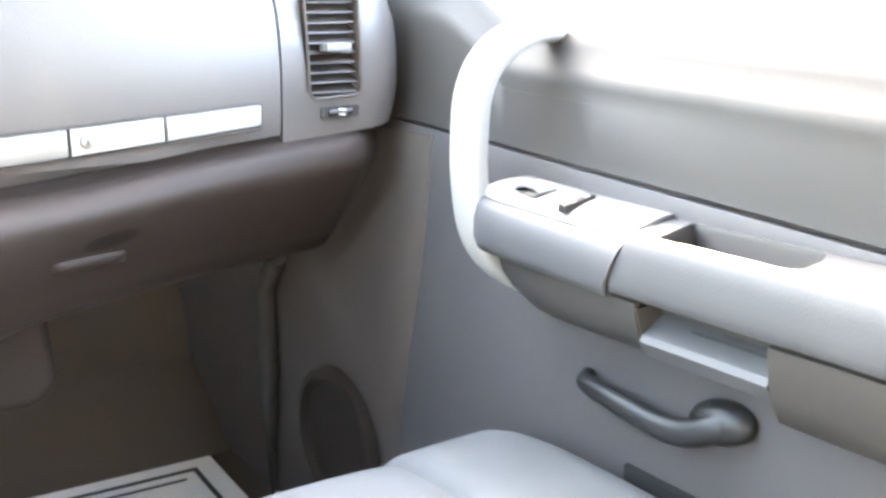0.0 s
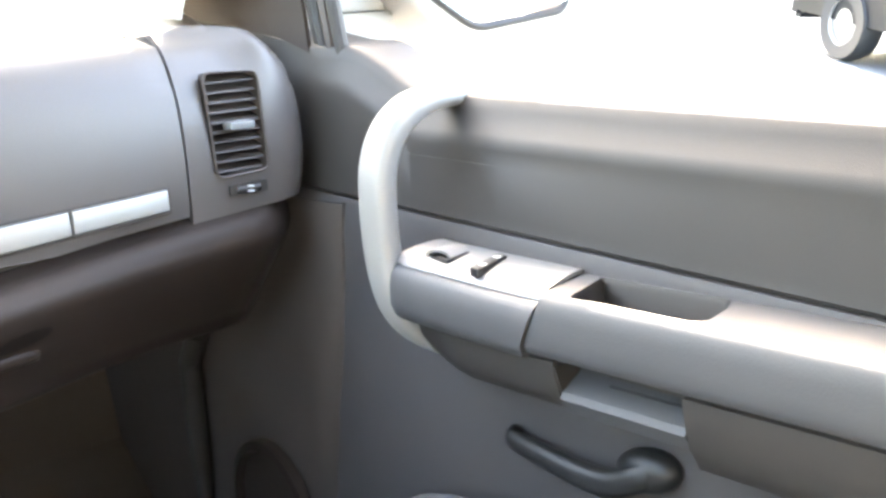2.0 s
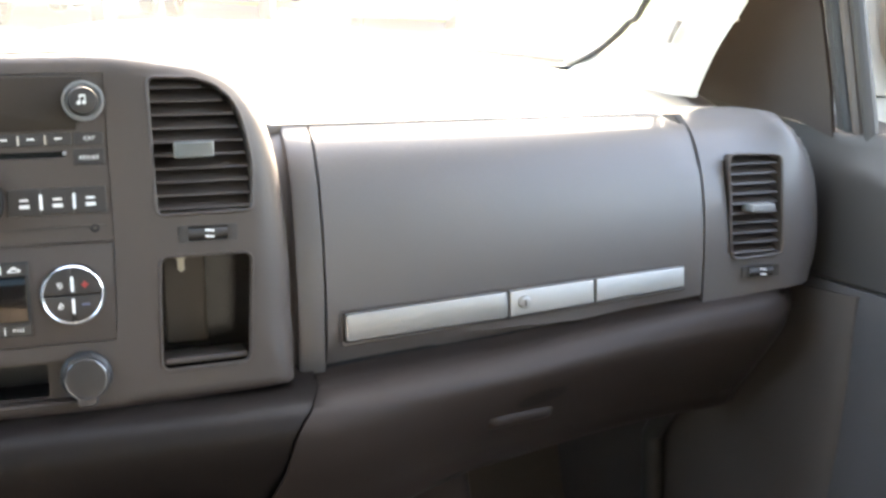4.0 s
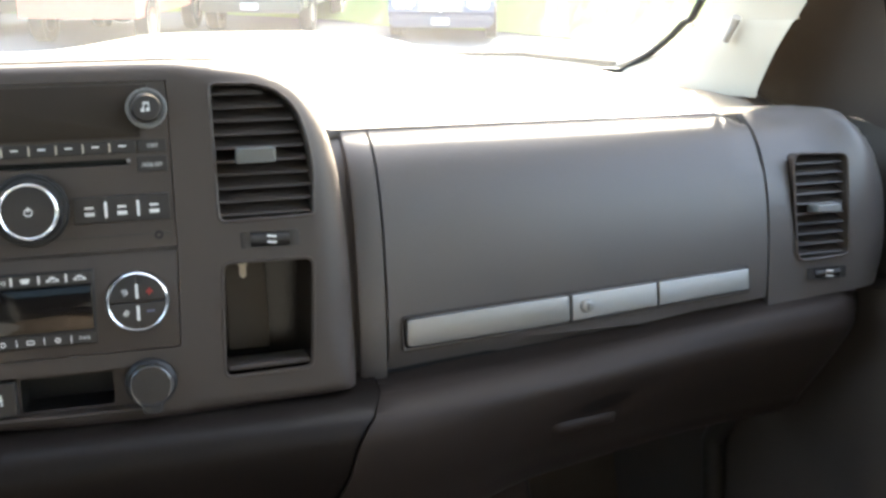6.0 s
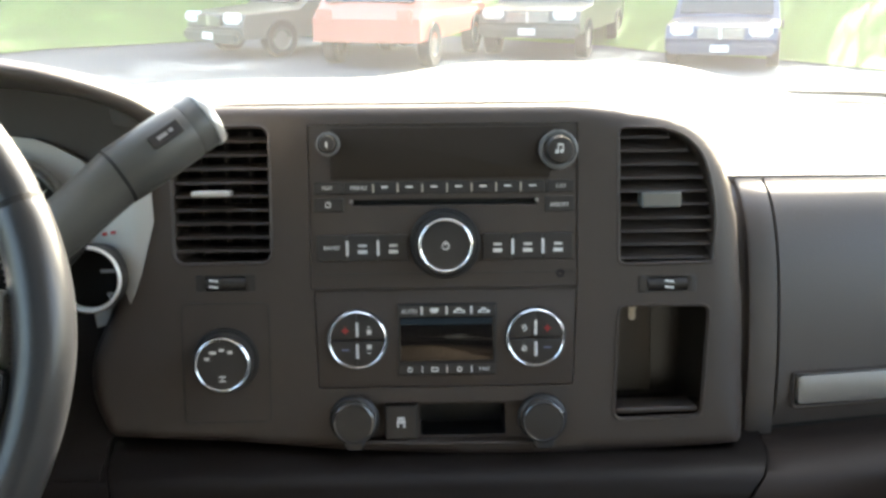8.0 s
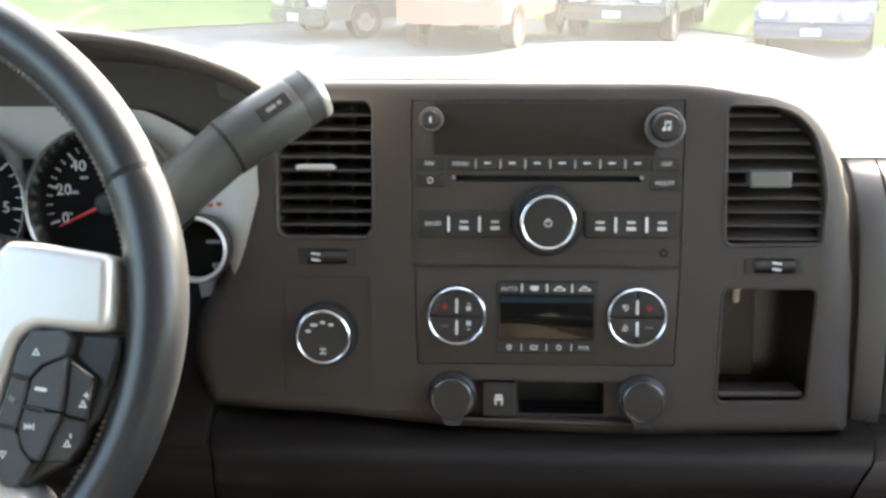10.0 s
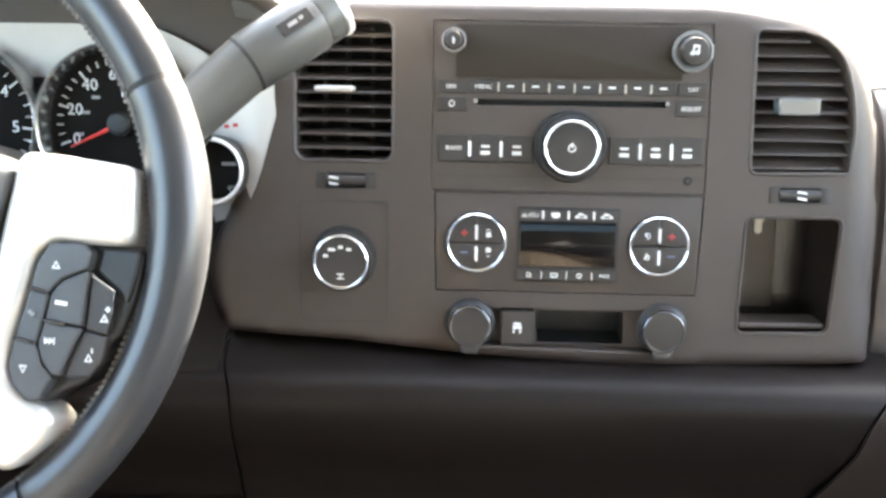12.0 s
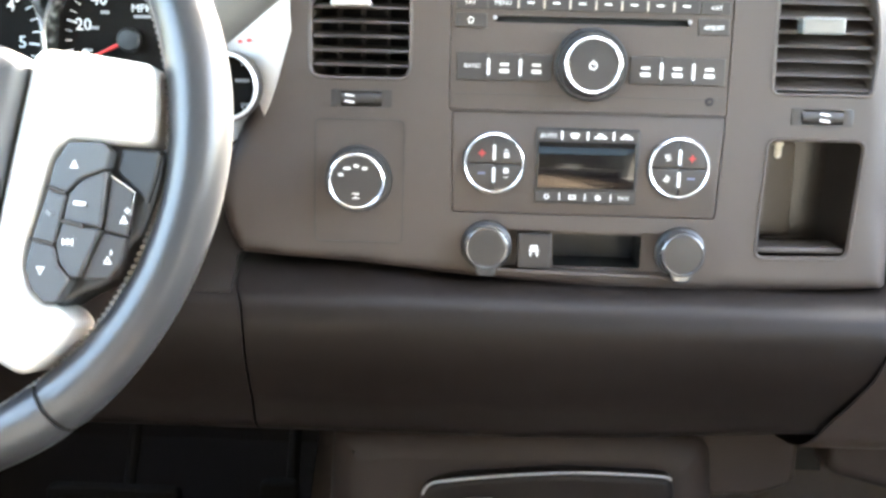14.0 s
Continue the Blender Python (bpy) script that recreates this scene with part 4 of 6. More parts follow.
# floor console below the stack
console = thing("floor_console", "low dark plastic floor console with a drawer edge", "console")
part("body", rolled(rounded([(-0.200, -0.60), (0.150, -0.60), (0.128, -0.296), (0.07, -0.286), (-0.15, -0.292), (-0.190, -0.300)], 0.02, 5), (), 0.085, 0.03, 0.35), SHADEDGLOVE, console)
part("drawer", rolled(rounded([(-0.116, -0.44), (0.100, -0.44), (0.092, -0.323), (0.0, -0.3215), (-0.085, -0.3300), (-0.113, -0.340)], 0.012, 4), (), 0.072, 0.008, 0.03), SHADEDLOWER, console)
part("edge_trim", tube(smooth_line([(-0.1115, 0.070, -0.345), (-0.106, 0.069, -0.336), (-0.091, 0.068, -0.3315), (-0.03, 0.068, -0.3240), (0.0156, 0.068, -0.3208), (0.060, 0.068, -0.3208), (0.084, 0.069, -0.3222), (0.089, 0.070, -0.325)], 6), 0.0013, 8), GREYTRIM, console, "thin pale drawer edge")
part("pull_lip", tube([(-0.078, 0.066, -0.352), (-0.074, 0.064, -0.3465), (-0.056, 0.064, -0.3455), (-0.054, 0.066, -0.352)], 0.0022, 8), SILVER, console, "small bright latch pull")

# ---- the instrument cluster ----
cluster = thing("instrument_cluster", "silver instrument cluster with round black gauges", "instrument cluster")


def fascia_y(x):
    return 0.036 - 0.040 * smoothstep(-0.275, -0.215, x)


rows = []
for i in range(41):
    x = -0.62 + (0.62 - 0.2060) * i / 40
    top = lerp_table([(-0.61, 0.060), (-0.56, 0.078), (-0.50, 0.0836), (-0.36, 0.0838), (-0.32, 0.0826), (-0.2965, 0.0804), (-0.278, 0.0719), (-0.261, 0.0635), (-0.240, 0.0540), (-0.2060, 0.0450)], x)
    bot = lerp_table([(-0.62, -0.07), (-0.27, -0.068), (-0.256, -0.0585), (-0.2400, -0.0535), (-0.2265, -0.0455), (-0.2190, -0.027), (-0.2060, 0.022)], x)
    rows.append([(x, fascia_y(x) + 0.004 * (1 - s), bot + (top - bot) * s) for s in (0, 0.05, 0.3, 0.6, 0.9, 1.0)])
part("fascia", thick(loft(rows), 0.003), FASCIA, cluster, "warm silver fascia greyed for the shade under the hood", 60)
rows = [[(x, 0.034, 0.045), (x, 0.032, -0.050), (x, 0.026, -0.085), (x, 0.015, -0.118), (min(x, -0.2445), 0.004, -0.138), (min(x, -0.2445), -0.008, -0.1500), (min(x, -0.2445), -0.020, -0.1565), (min(x, -0.2445), -0.022, -0.1600)] for x in (-0.70, -0.50, -0.34, -0.225)]
part("lower_fascia", thick(loft(rows), 0.003), SHADEDLOWER, cluster, "dark panel sloping from the gauges to the knee panel", 60)
hood = thing("cluster_hood", "dark arched hood over the instruments, its top in sunlight", "cluster hood")


def hood_arc(s, y, grow):
    """A point on the arch over the instruments."""
    a = math.pi * (1 - s)
    grow *= math.sin(math.pi * s) ** 0.35 if 0 < s < 1 else 0.0
    if y < 0.012:
        y += (0.012 - y) * smoothstep(0.18, 0.48, abs(s - 0.5))
    return (-0.422 + (0.219 + grow) * math.copysign(abs(math.cos(a)) ** 0.75, math.cos(a)), y, 0.050 + (0.074 + grow * 0.6) * max(0.0, math.sin(a)) ** 0.58)


part("hood_back", loft([[hood_arc(i / 40, 0.041, -0.004) for i in range(41)], [(p[0], 0.043, 0.046) for p in (hood_arc(i / 40, 0.041, -0.004) for i in range(41))]]), CHARCOAL, hood, "dark back of the recess", 60)
part("hood_lining", loft([[hood_arc(i / 40, y, g) for i in range(41)] for y, g in ((0.04, -0.006), (-0.03, -0.001), (-0.062, 0.002))]), PAD, hood, "dark underside", 80)
part("hood_cover", loft([[hood_arc(i / 40, y, g) for i in range(41)] for y, g in ((-0.062, 0.002), (-0.069, 0.005), (-0.073, 0.010), (-0.072, 0.015), (-0.064, 0.020), (-0.048, 0.023), (-0.03, 0.024), (0.06, 0.024), (0.16, 0.012))]), PAD, hood, "grained charcoal cover", 80)


def gauge(cx, cz, cy, r, n0, a0, da, count, numbers, needle=None, minor=4):
    g = part("gauge", lathe([(r * 0.97, -0.002), (r * 0.5, -0.0018), (0, -0.0018)], (cx, cy, cz), n=56), DIAL, cluster, "black gauge dial")
    part("bezel_ring", lathe([(r * 0.95, -0.001), (r * 0.97, 0.010), (r * 0.99, 0.016), (r * 1.02, 0.0175), (r * 1.05, 0.015), (r * 1.06, 0.0), (r * 1.06, -0.004)], (cx, cy, cz), n=64), GAUGERING, g, "dark chrome bezel ring")
    if r < 0.03:
        part("tube", lathe([(r * 1.07, -0.004), (r * 1.10, 0.016), (r * 1.06, 0.0185), (r * 1.0, 0.0180)], (cx, cy, cz), n=48), BUTTON, g, "dark round shroud")
        part("chrome_ring", lathe([(r * 1.07, 0.0170), (r * 1.05, 0.0200), (r * 0.99, 0.0208), (r * 0.94, 0.0195), (r * 0.92, 0.012)], (cx, cy, cz), n=56), CAPCHROME, g, "bright ring")
    for i in range(count * minor + 1):
        a = radians(a0 - da * i / minor)
        big = i % minor == 0
        w, h = (0.0014, 0.008) if big else (0.0007, 0.005)
        w, h = w * r / 0.06, h * r / 0.06
        rr = r * 0.86 - h / 2
        bar(cx + rr * math.cos(a), cz + rr * math.sin(a), w, h, cy + 0.0012, MARK, g, "tick", turn=90 - math.degrees(a))
    for i, word in numbers:
        a = radians(a0 - da * i)
        text(word, r * 0.215, (cx + r * 0.64 * math.cos(a), cy + 0.001, cz + r * 0.64 * math.sin(a)), MARK, g)
    if needle is not None:
        a = radians(needle)
        tip = (cx + r * 0.72 * math.cos(a), cy - 0.004, cz + r * 0.72 * math.sin(a))
        part("needle", tube([(cx, cy - 0.004, cz), tip], [0.0016, 0.0006], 8), NEEDLE, g, "red pointer")
        part("needle_hub", lathe([(0.0085, 0.001), (0.0085, 0.006), (0.007, 0.0075), (0, 0.008)], (cx, cy, cz), n=24), BLACK, g)
    return g


speed = gauge(-0.3250, 0.012, 0.026, 0.0555, 0, 199, 35.0, 6, [(0, "0"), (1, "20"), (2, "40"), (3, "60"), (4, "80"), (5, "100"), (6, "120")], 205)
text("MPH", 0.008, (-0.3165, 0.027, 0.034), MARK, speed)
bar(-0.3165, 0.0285, 0.012, 0.002, 0.0265, GREYTRIM, speed)
for sx, sz in ((-0.3435, 0.031), (-0.3515, 0.020), (-0.3565, 0.004)):
    bar(sx, sz, 0.006, 0.0022, 0.0272, GREYTRIM, speed)
gauge(-0.4390, 0.012, 0.026, 0.0555, 0, 214, 44, 6, [(1, "1"), (2, "2"), (3, "3"), (4, "4"), (5, "5"), (6, "6")], 214)
side = gauge(-0.2490, -0.0172, 0.002, 0.0222, 0, 60, 40, 3, [])
bar(-0.240, -0.0135, 0.010, 0.0024, 0.0012, GREYTRIM, side)
bar(-0.238, -0.0300, 0.006, 0.0020, 0.0012, GREYTRIM, side)
for sx, sz in ((-0.2405, 0.0130), (-0.2345, 0.0140)):
    part("warning_lamp", rolled(rrect(sx - 0.0014, sx + 0.0014, sz - 0.0012, sz + 0.0012, 0.0005, 2), (), -0.0035, 0.0004, 0.004), RED, cluster, "small unlit red warning lamp")

# ---- steering wheel ----
WC, WR = Vector((-0.4064, -0.171, -0.0361)), 0.1845
wheel_m = Matrix.Translation(WC) @ pose(0, 0, 0, -12.4, 0, -3.3)
wheel = thing("steering_wheel", "leather-wrapped steering wheel with silver spokes and thumb buttons", "steering wheel", m=LEAN @ wheel_m)


def rim_ring(a, wide, deep, n):
    """One ring round the rim's tube, at an angle."""
    a = radians(a)
    u = Vector((math.cos(a), 0, math.sin(a)))
    return [u * (WR + wide * math.cos(w)) + Vector((0, deep * math.sin(w), 0)) for w in (2 * math.pi * k / n for k in range(n))]


def rim_bar(a0, a1, label, n=48):
    """A leather section of the rim; thicker thumb rests beside the spokes, rolled ends at the joints."""
    rows = []
    for i in range(n + 1):
        a = a0 + (a1 - a0) * i / n
        swell = 0.0016 * math.exp(-((a - 6) / 16) ** 2) + 0.0016 * math.exp(-((a + 52) / 12) ** 2)
        end = 0.0007 if i in (0, n) else 0.0
        rows.append(rim_ring(a, 0.0152 + swell - end, 0.0160 + swell - end, 24))
    return part("rim", loft(rows, True, True), LEATHER, wheel, label)


rim_bar(25.2, -51.4, "smooth grey-black leather rim")
rim_bar(-52.2, -152, "lower leather rim section")
rim_bar(26.0, 152, "upper leather rim section")
rim_bar(152.8, 207.2, "side leather rim section")
for a in (25.6, -51.8):
    part("rim_seam", loft([rim_ring(a + d, 0.0150, 0.0158, 20) for d in (-0.6, 0.6)], True), GAP, wheel)
st = bmesh.new()
for i in range(118):
    a = radians(62 - 1.25 * i)
    c = Vector((math.cos(a), 0, math.sin(a))) * (WR - 0.0146) + Vector((0, -0.0062, 0))
    bmesh.ops.create_cube(st, size=1, matrix=Matrix.Translation(c) @ Matrix.Rotation(-a + 0.6, 4, "Y") @ Matrix.Diagonal((0.0020, 0.0026, 0.0030, 1)))
part("stitching", st, THREAD, wheel, "grey thread stitching")


def wplate(points, r, y0, y1, roll, mat, name, label="", parent=None):
    return part(name, rolled(anticlockwise(rounded(points, r, 5)), (), y0, roll, y1 - y0), mat, parent or wheel, label, 50)


def mirrored(points):
    return [(-x, z) for x, z in points]


hub_pts = [(-0.099, 0.032), (-0.088, 0.0400), (0.088, 0.0400), (0.099, 0.032), (0.0930, 0.000), (0.0860, -0.043), (0.0770, -0.105), (0.040, -0.125), (-0.040, -0.125), (-0.0770, -0.105), (-0.0860, -0.043), (-0.0930, 0.000)]
wplate(hub_pts, 0.008, -0.030, 0.03, 0.012, THUMB, "airbag_cover", "dark grey padded hub")
spoke_pts = [(0.1010, 0.0410), (0.1280, 0.0388), (0.1645, 0.0338), (0.1655, 0.0200), (0.1655, -0.0085), (0.1423, -0.0078), (0.1224, -0.0064), (0.1146, -0.0131), (0.1086, -0.0381), (0.1026, -0.0621), (0.1017, -0.0750), (0.1055, -0.0834), (0.1146, -0.0906), (0.1236, -0.0945), (0.1290, -0.1010), (0.1230, -0.1130), (0.1040, -0.1300), (0.0785, -0.1167), (0.0867, -0.0432)]
pad_pts = [(0.1203, -0.0058), (0.1403, -0.0069), (0.1700, -0.0090), (0.1690, -0.0226), (0.1650, -0.0400), (0.1600, -0.0540), (0.1540, -0.0590), (0.1500, -0.0700), (0.1430, -0.0800), (0.1288, -0.0858), (0.1192, -0.0927), (0.1124, -0.0912), (0.1032, -0.0840), (0.0989, -0.0751), (0.0998, -0.0620), (0.1059, -0.0379), (0.1119, -0.0126)]
THUMBS = [
    [(0.1226, -0.0079), (0.1404, -0.0075), (0.1448, -0.0116), (0.1435, -0.0206), (0.1296, -0.0262), (0.1231, -0.0335), (0.1133, -0.0309), (0.1158, -0.0186)],
    [(0.1133, -0.0320), (0.1229, -0.0347), (0.1181, -0.0600), (0.1061, -0.0575)],
    [(0.1060, -0.0587), (0.1178, -0.0612), (0.1202, -0.0711), (0.1271, -0.0779), (0.1205, -0.0897), (0.1142, -0.0908), (0.1064, -0.0834), (0.1029, -0.0728)],
]
INNERS = [
    [(0.1305, -0.0269), (0.1434, -0.0217), (0.1411, -0.0510), (0.1214, -0.0479), (0.1240, -0.0340)],
    [(0.1213, -0.0488), (0.1410, -0.0518), (0.1308, -0.0769), (0.1262, -0.0766), (0.1204, -0.0696), (0.1181, -0.0604)],
]
VOLUMES = [
    [(0.1440, -0.0243), (0.1572, -0.0325), (0.1541, -0.0549), (0.1419, -0.0524)],
    [(0.1414, -0.0532), (0.1539, -0.0557), (0.1517, -0.0687), (0.1456, -0.0771), (0.1313, -0.0777), (0.1359, -0.0640)],
]
for k, f in ((1, lambda p: p), (-1, mirrored)):
    wplate(f(spoke_pts), 0.009, -0.021, 0.010, 0.006, SPOKE, "spoke", "bright silver spoke")
    sp = wplate(f(pad_pts), 0.007, -0.012, 0.012, 0.003, BLACK, "switch_pad", "black thumb switch pad")
    for pts in THUMBS:
        wplate(f(pts), 0.0016, -0.0215, 0.0, 0.0012, THUMB, "thumb_button", parent=sp)
    for pts in INNERS:
        wplate(f(pts), 0.0016, -0.0205, 0.0, 0.0012, THUMB, "thumb_button", parent=sp)
    for pts in VOLUMES:
        wplate(f(pts), 0.0016, -0.0170, 0.0, 0.0012, BUTTON, "volume_button", parent=sp)
    # raised bars between the outer buttons
    for (x0, z0), (x1, z1) in (((0.1132, -0.0314), (0.1229, -0.0341)), ((0.1060, -0.0581), (0.1179, -0.0606)), ((0.1214, -0.0484), (0.1330, -0.0505))):
        part("finger_ridge", tube([(k * x0, -0.0217, z0), (k * x1, -0.0217, z1)], 0.0011, 8), BUTTON, sp)
    wplate(f([(0.1490, -0.0095), (0.1690, -0.0105), (0.1675, -0.0230), (0.1630, -0.0390), (0.1600, -0.0330), (0.1460, -0.0215)]), 0.003, -0.0150, 0.0, 0.0015, BLACK, "side_cover", "glossy black cover behind the volume keys", sp)
    for tx, tz, up, out in ((0.1266, -0.0194, 1, 0.0215), (0.1116, -0.0738, -1, 0.0215), (0.1522, -0.0465, 1, 0.0170), (0.1448, -0.0675, 1, 0.0170)):
        tri = [(k * tx - 0.0022, tz - 0.0018 * up), (k * tx + 0.0022, tz - 0.0018 * up), (k * tx, tz + 0.0024 * up)]
        tin = [(k * tx + (px - k * tx) * 0.55, tz + (pz - tz) * 0.55) for px, pz in tri]
        part("arrow_icon", plate(anticlockwise(tri), [anticlockwise(tin)], -out - 0.0007, -out + 0.0005), MARK, sp)
    part("plus_icon", join(box(k * 0.1539 - 0.0015, k * 0.1539 + 0.0015, -0.0177, -0.0168, -0.0420, -0.0413), box(k * 0.1539 - 0.00035, k * 0.1539 + 0.00035, -0.01772, -0.0168, -0.0432, -0.0401)), MARK, sp)
    bar(k * 0.1466, -0.0634, 0.0007, 0.0026, -0.0177, MARK, sp)
    bar(k * 0.1302, -0.0390, 0.0064, 0.0020, -0.0212, MARK, sp, "word_bar", turn=6)
    sx, sz = k * 0.1248, -0.0590
    part("skip_icon", join(*[plate(anticlockwise([(sx + d, sz - 0.0019), (sx + d + 0.0024, sz), (sx + d, sz + 0.0019)]), (), -0.0212, -0.0202) for d in (-0.0028, -0.0004)], box(sx + 0.0021, sx + 0.0027, -0.0212, -0.0202, sz - 0.0019, sz + 0.0019)), MARK, sp)
    bar(k * 0.1147, -0.0445, 0.0036, 0.0022, -0.0222, TAB, sp, "voice_icon", turn=35)
    part("chrome_edge", tube([(k * 0.1448, -0.0172, -0.0244), (k * 0.1570, -0.0172, -0.0322), (k * 0.1556, -0.0172, -0.0440)], 0.0008, 6), CHROME, sp)
part("column_shroud", rolled(anticlockwise(rounded([(-0.075, -0.085), (0.075, -0.085), (0.085, 0.02), (0.06, 0.055), (-0.06, 0.055), (-0.085, 0.02)], 0.025, 5)), (), 0.028, 0.012, 0.17), BLACK, wheel, "black steering column shroud")

# ---- column gear lever ----
lever = thing("gear_lever", "grey column gear lever with a chrome tip and side button", "gear lever")
L0, L1, L2 = Vector((-0.2615, -0.0865, 0.0100)), Vector((-0.2097, -0.072, 0.0552)), Vector((-0.1569, -0.0457, 0.0932))
arm_path = smooth_line([L0, Vector((-0.2512, -0.084, 0.0180)), Vector((-0.2377, -0.081, 0.0295)), L1, L1 + (L2 - L1) * 0.08], 6)
part("shank", tube(arm_path, [0.0172 + 0.0018 * i / (len(arm_path) - 1) for i in range(len(arm_path))], 28), LEVER, lever)
ax = (L2 - L1).normalized()
part("grip", lathe([(0, 0.0), (0.0188, 0.0), (0.0194, 0.001), (0.0198, 0.028), (0.0196, 0.050), (0.0188, 0.0532)], L1 + ax * 0.0008, ax, 36), LEVER, lever, "dark grey rounded grip")
part("grip_joint", lathe([(0.0188, -0.0012), (0.0191, -0.0008), (0.0191, 0.0008), (0.0188, 0.0012)], L1, ax, 36), GAP, lever)
part("grip_end", lathe([(0.0188, 0.0), (0.0189, 0.0115), (0.0184, 0.0125), (0, 0.0125)], L1 + ax * 0.0544, ax, 36), LEVER, lever)
part("chrome_tip", lathe([(0.0184, 0.0), (0.0196, 0.0010), (0.0198, 0.0036), (0.0188, 0.0056), (0.0160, 0.0066), (0, 0.0070)], L1 + ax * 0.0655, ax, 32), CAPCHROME, lever, "bright chrome end cap")
bdir = (Vector((0.05, -1, 0.22)) - ax * Vector((0.05, -1, 0.22)).dot(ax)).normalized()
bz = bdir.cross(ax)
bmx = Matrix((ax, -bdir, bz)).transposed().to_4x4()
bmx.translation = L1 + ax * 0.037 + bdir * 0.0192
part("side_button", rolled(rrect(-0.0115, 0.0115, -0.0048, 0.0048, 0.0012, 3), (), -0.0012, 0.0008, 0.005), BUTTON, lever, "small rectangular side button", m=bmx)
part("button_mark", join(box(-0.0060, 0.0010, -0.0017, -0.0010, -0.0013, 0.0013), box(0.0025, 0.0055, -0.0017, -0.0010, -0.0008, 0.0014)), GREYTRIM, lever, m=bmx)
part("multi_stalk", tube([(-0.30, -0.06, -0.05), (-0.27, -0.06, -0.02), (-0.240, -0.055, 0.012)], [0.007, 0.006, 0.005], 12), BLACK, lever)
# ---- the passenger door ----
def sill(y):
    return -0.0225 + (y + 0.148) * 0.030


def crease(y):
    return -0.1165 + (y + 0.0945) * 0.0455


door = thing("door_1", "grey-brown moulded truck door trim with armrest and pull handle", "door", kind="structure")
ys = [0.285 - 0.02 * i for i in range(9)] + [0.119 - 0.01 * i for i in range(26)] + [-0.145 - 0.025 * i for i in range(37)]
rows = []
for y in ys:
    s, c = sill(y) + 0.0365 * smoothstep(-0.115, 0.0, y) + 0.15 * max(0, y - 0.03), crease(y)
    g = 0.011 * smoothstep(-0.03, 0.05, y)
    rows.append([(0.800, y, s + 0.006), (0.756 - g, y, s + 0.0042), (0.7485 - g, y, s + 0.0032), (0.7450 - g, y, s), (0.7420 - g * 0.8, y, s - 0.008), (0.7370 - g * 0.5, y, s - 0.018), (0.7318 - g * 0.2, y, s - 0.0255), (0.7290, y, s - 0.0300), (0.7278, y, s - 0.0370), (0.7275, y, s - 0.048), (0.7268, y, (s + c) / 2), (0.7240, y, c + 0.010), (0.722, y, c + 0.002), (0.724, y, c - 0.001), (0.800, y, c - 0.001)])
part("upper_trim", loft(rows, True, True), DOORTRIM, door, "matte warm grey upper trim", 40)
rows = []
for y in ys:
    c = crease(y)
    rows.append([(0.795, y, c - 0.002), (0.728, y, c - 0.002), (0.7222, y, c - 0.0024), (0.7200, y, c - 0.009), (0.7190, y, c - 0.030), (0.7200, y, -0.20), (0.719, y, -0.26), (0.716, y, -0.34), (0.714, y, -0.44), (0.716, y, -0.60), (0.795, y, -0.60)])
part("lower_trim", loft(rows, True, True), DOORLOW, door, "matte grey lower trim", 40)
skin = box(0.80, 0.86, -1.06, 0.12, -0.62, -0.022, 0.015)
for v in skin.verts:
    v.co.z += 0.002 + (v.co.y + 0.148) * 0.030 if v.co.z > -0.3 else 0
part("outer_skin", skin, GREYTRIM, door, "painted outer skin")


def flat(outer, holes, z0, z1, bevel):
    """A flat piece seen from above: outline points are (y, x), its top at z1."""
    bm = plate([(a, b) for a, b in outer], [[(a, b) for a, b in h] for h in holes], -z1, -z0, bevel)
    for v in bm.verts:
        v.co = (v.co.z, v.co.x, -v.co.y)
    return bm


def arm_top(y):
    return -0.1425 + 0.010 * smoothstep(-0.36, -0.7, y) * 0 - 0.02 * (y + 0.32) * 0.6


armrest = thing("armrest", "padded grey vinyl door armrest with a cup recess", "armrest")
YS = -0.3135
# rear padded section, with the open cup
CUP = anticlockwise(rounded([(-0.351, 0.6640), (-0.444, 0.6620), (-0.4560, 0.672), (-0.449, 0.702), (-0.440, 0.7176), (-0.3330, 0.7176)], 0.006, 5))


def slanted(bm, near, far):
    """Slants the joint between switch panel and pad: it runs back towards the cab and leans on the side."""
    for v in bm.verts:
        x, y, z = v.co
        lean = -(0.72 - min(0.72, max(x, 0.655))) * 0.25 * min(1, max(0, (z + 0.184) / 0.04))
        v.co.y += lean * smoothstep(far, near, y)
    return bm


rows_y = [YS - 0.0005, YS - 0.003] + [YS - 0.01 - 0.03 * i for i in range(25)]


def arm_section(y, grow=0.0):
    z = arm_top(y)
    return [(0.6635, y, z + 0.0003 - grow), (0.6600, y, z - 0.0015 - grow), (0.6568 + grow, y, z - 0.0065), (0.6548 + grow, y, z - 0.0160), (0.6540 + grow, y, z - 0.028), (0.6540 + grow, y, z - 0.036), (0.6565 + grow, y, z - 0.043), (0.664, y, z - 0.046)]


part("front_edge", slanted(loft([arm_section(y, 0.0010 if i == 0 else 0) for i, y in enumerate(rows_y)]), YS, YS - 0.05), ARM, armrest, "rounded padded edge", 60)
top = flat([(YS - 0.0008, 0.6630), (-1.05, 0.6630), (-1.05, 0.7185), (YS - 0.0008, 0.7185)], [CUP], -0.008, 0.0, 0.0)
for v in top.verts:
    v.co.z += arm_top(v.co.y)
part("top_pad", slanted(top, YS, YS - 0.018), ARM, armrest, "padded top")
cup_rows = []
for d, k in ((0.0, 0.0), (0.004, 0.002), (0.045, 0.005)):
    r = inset(CUP, k)
    cup_rows.append([(b, a, arm_top(a) - d) for a, b in r + [r[0]]])
bt = inset(CUP, 0.005)
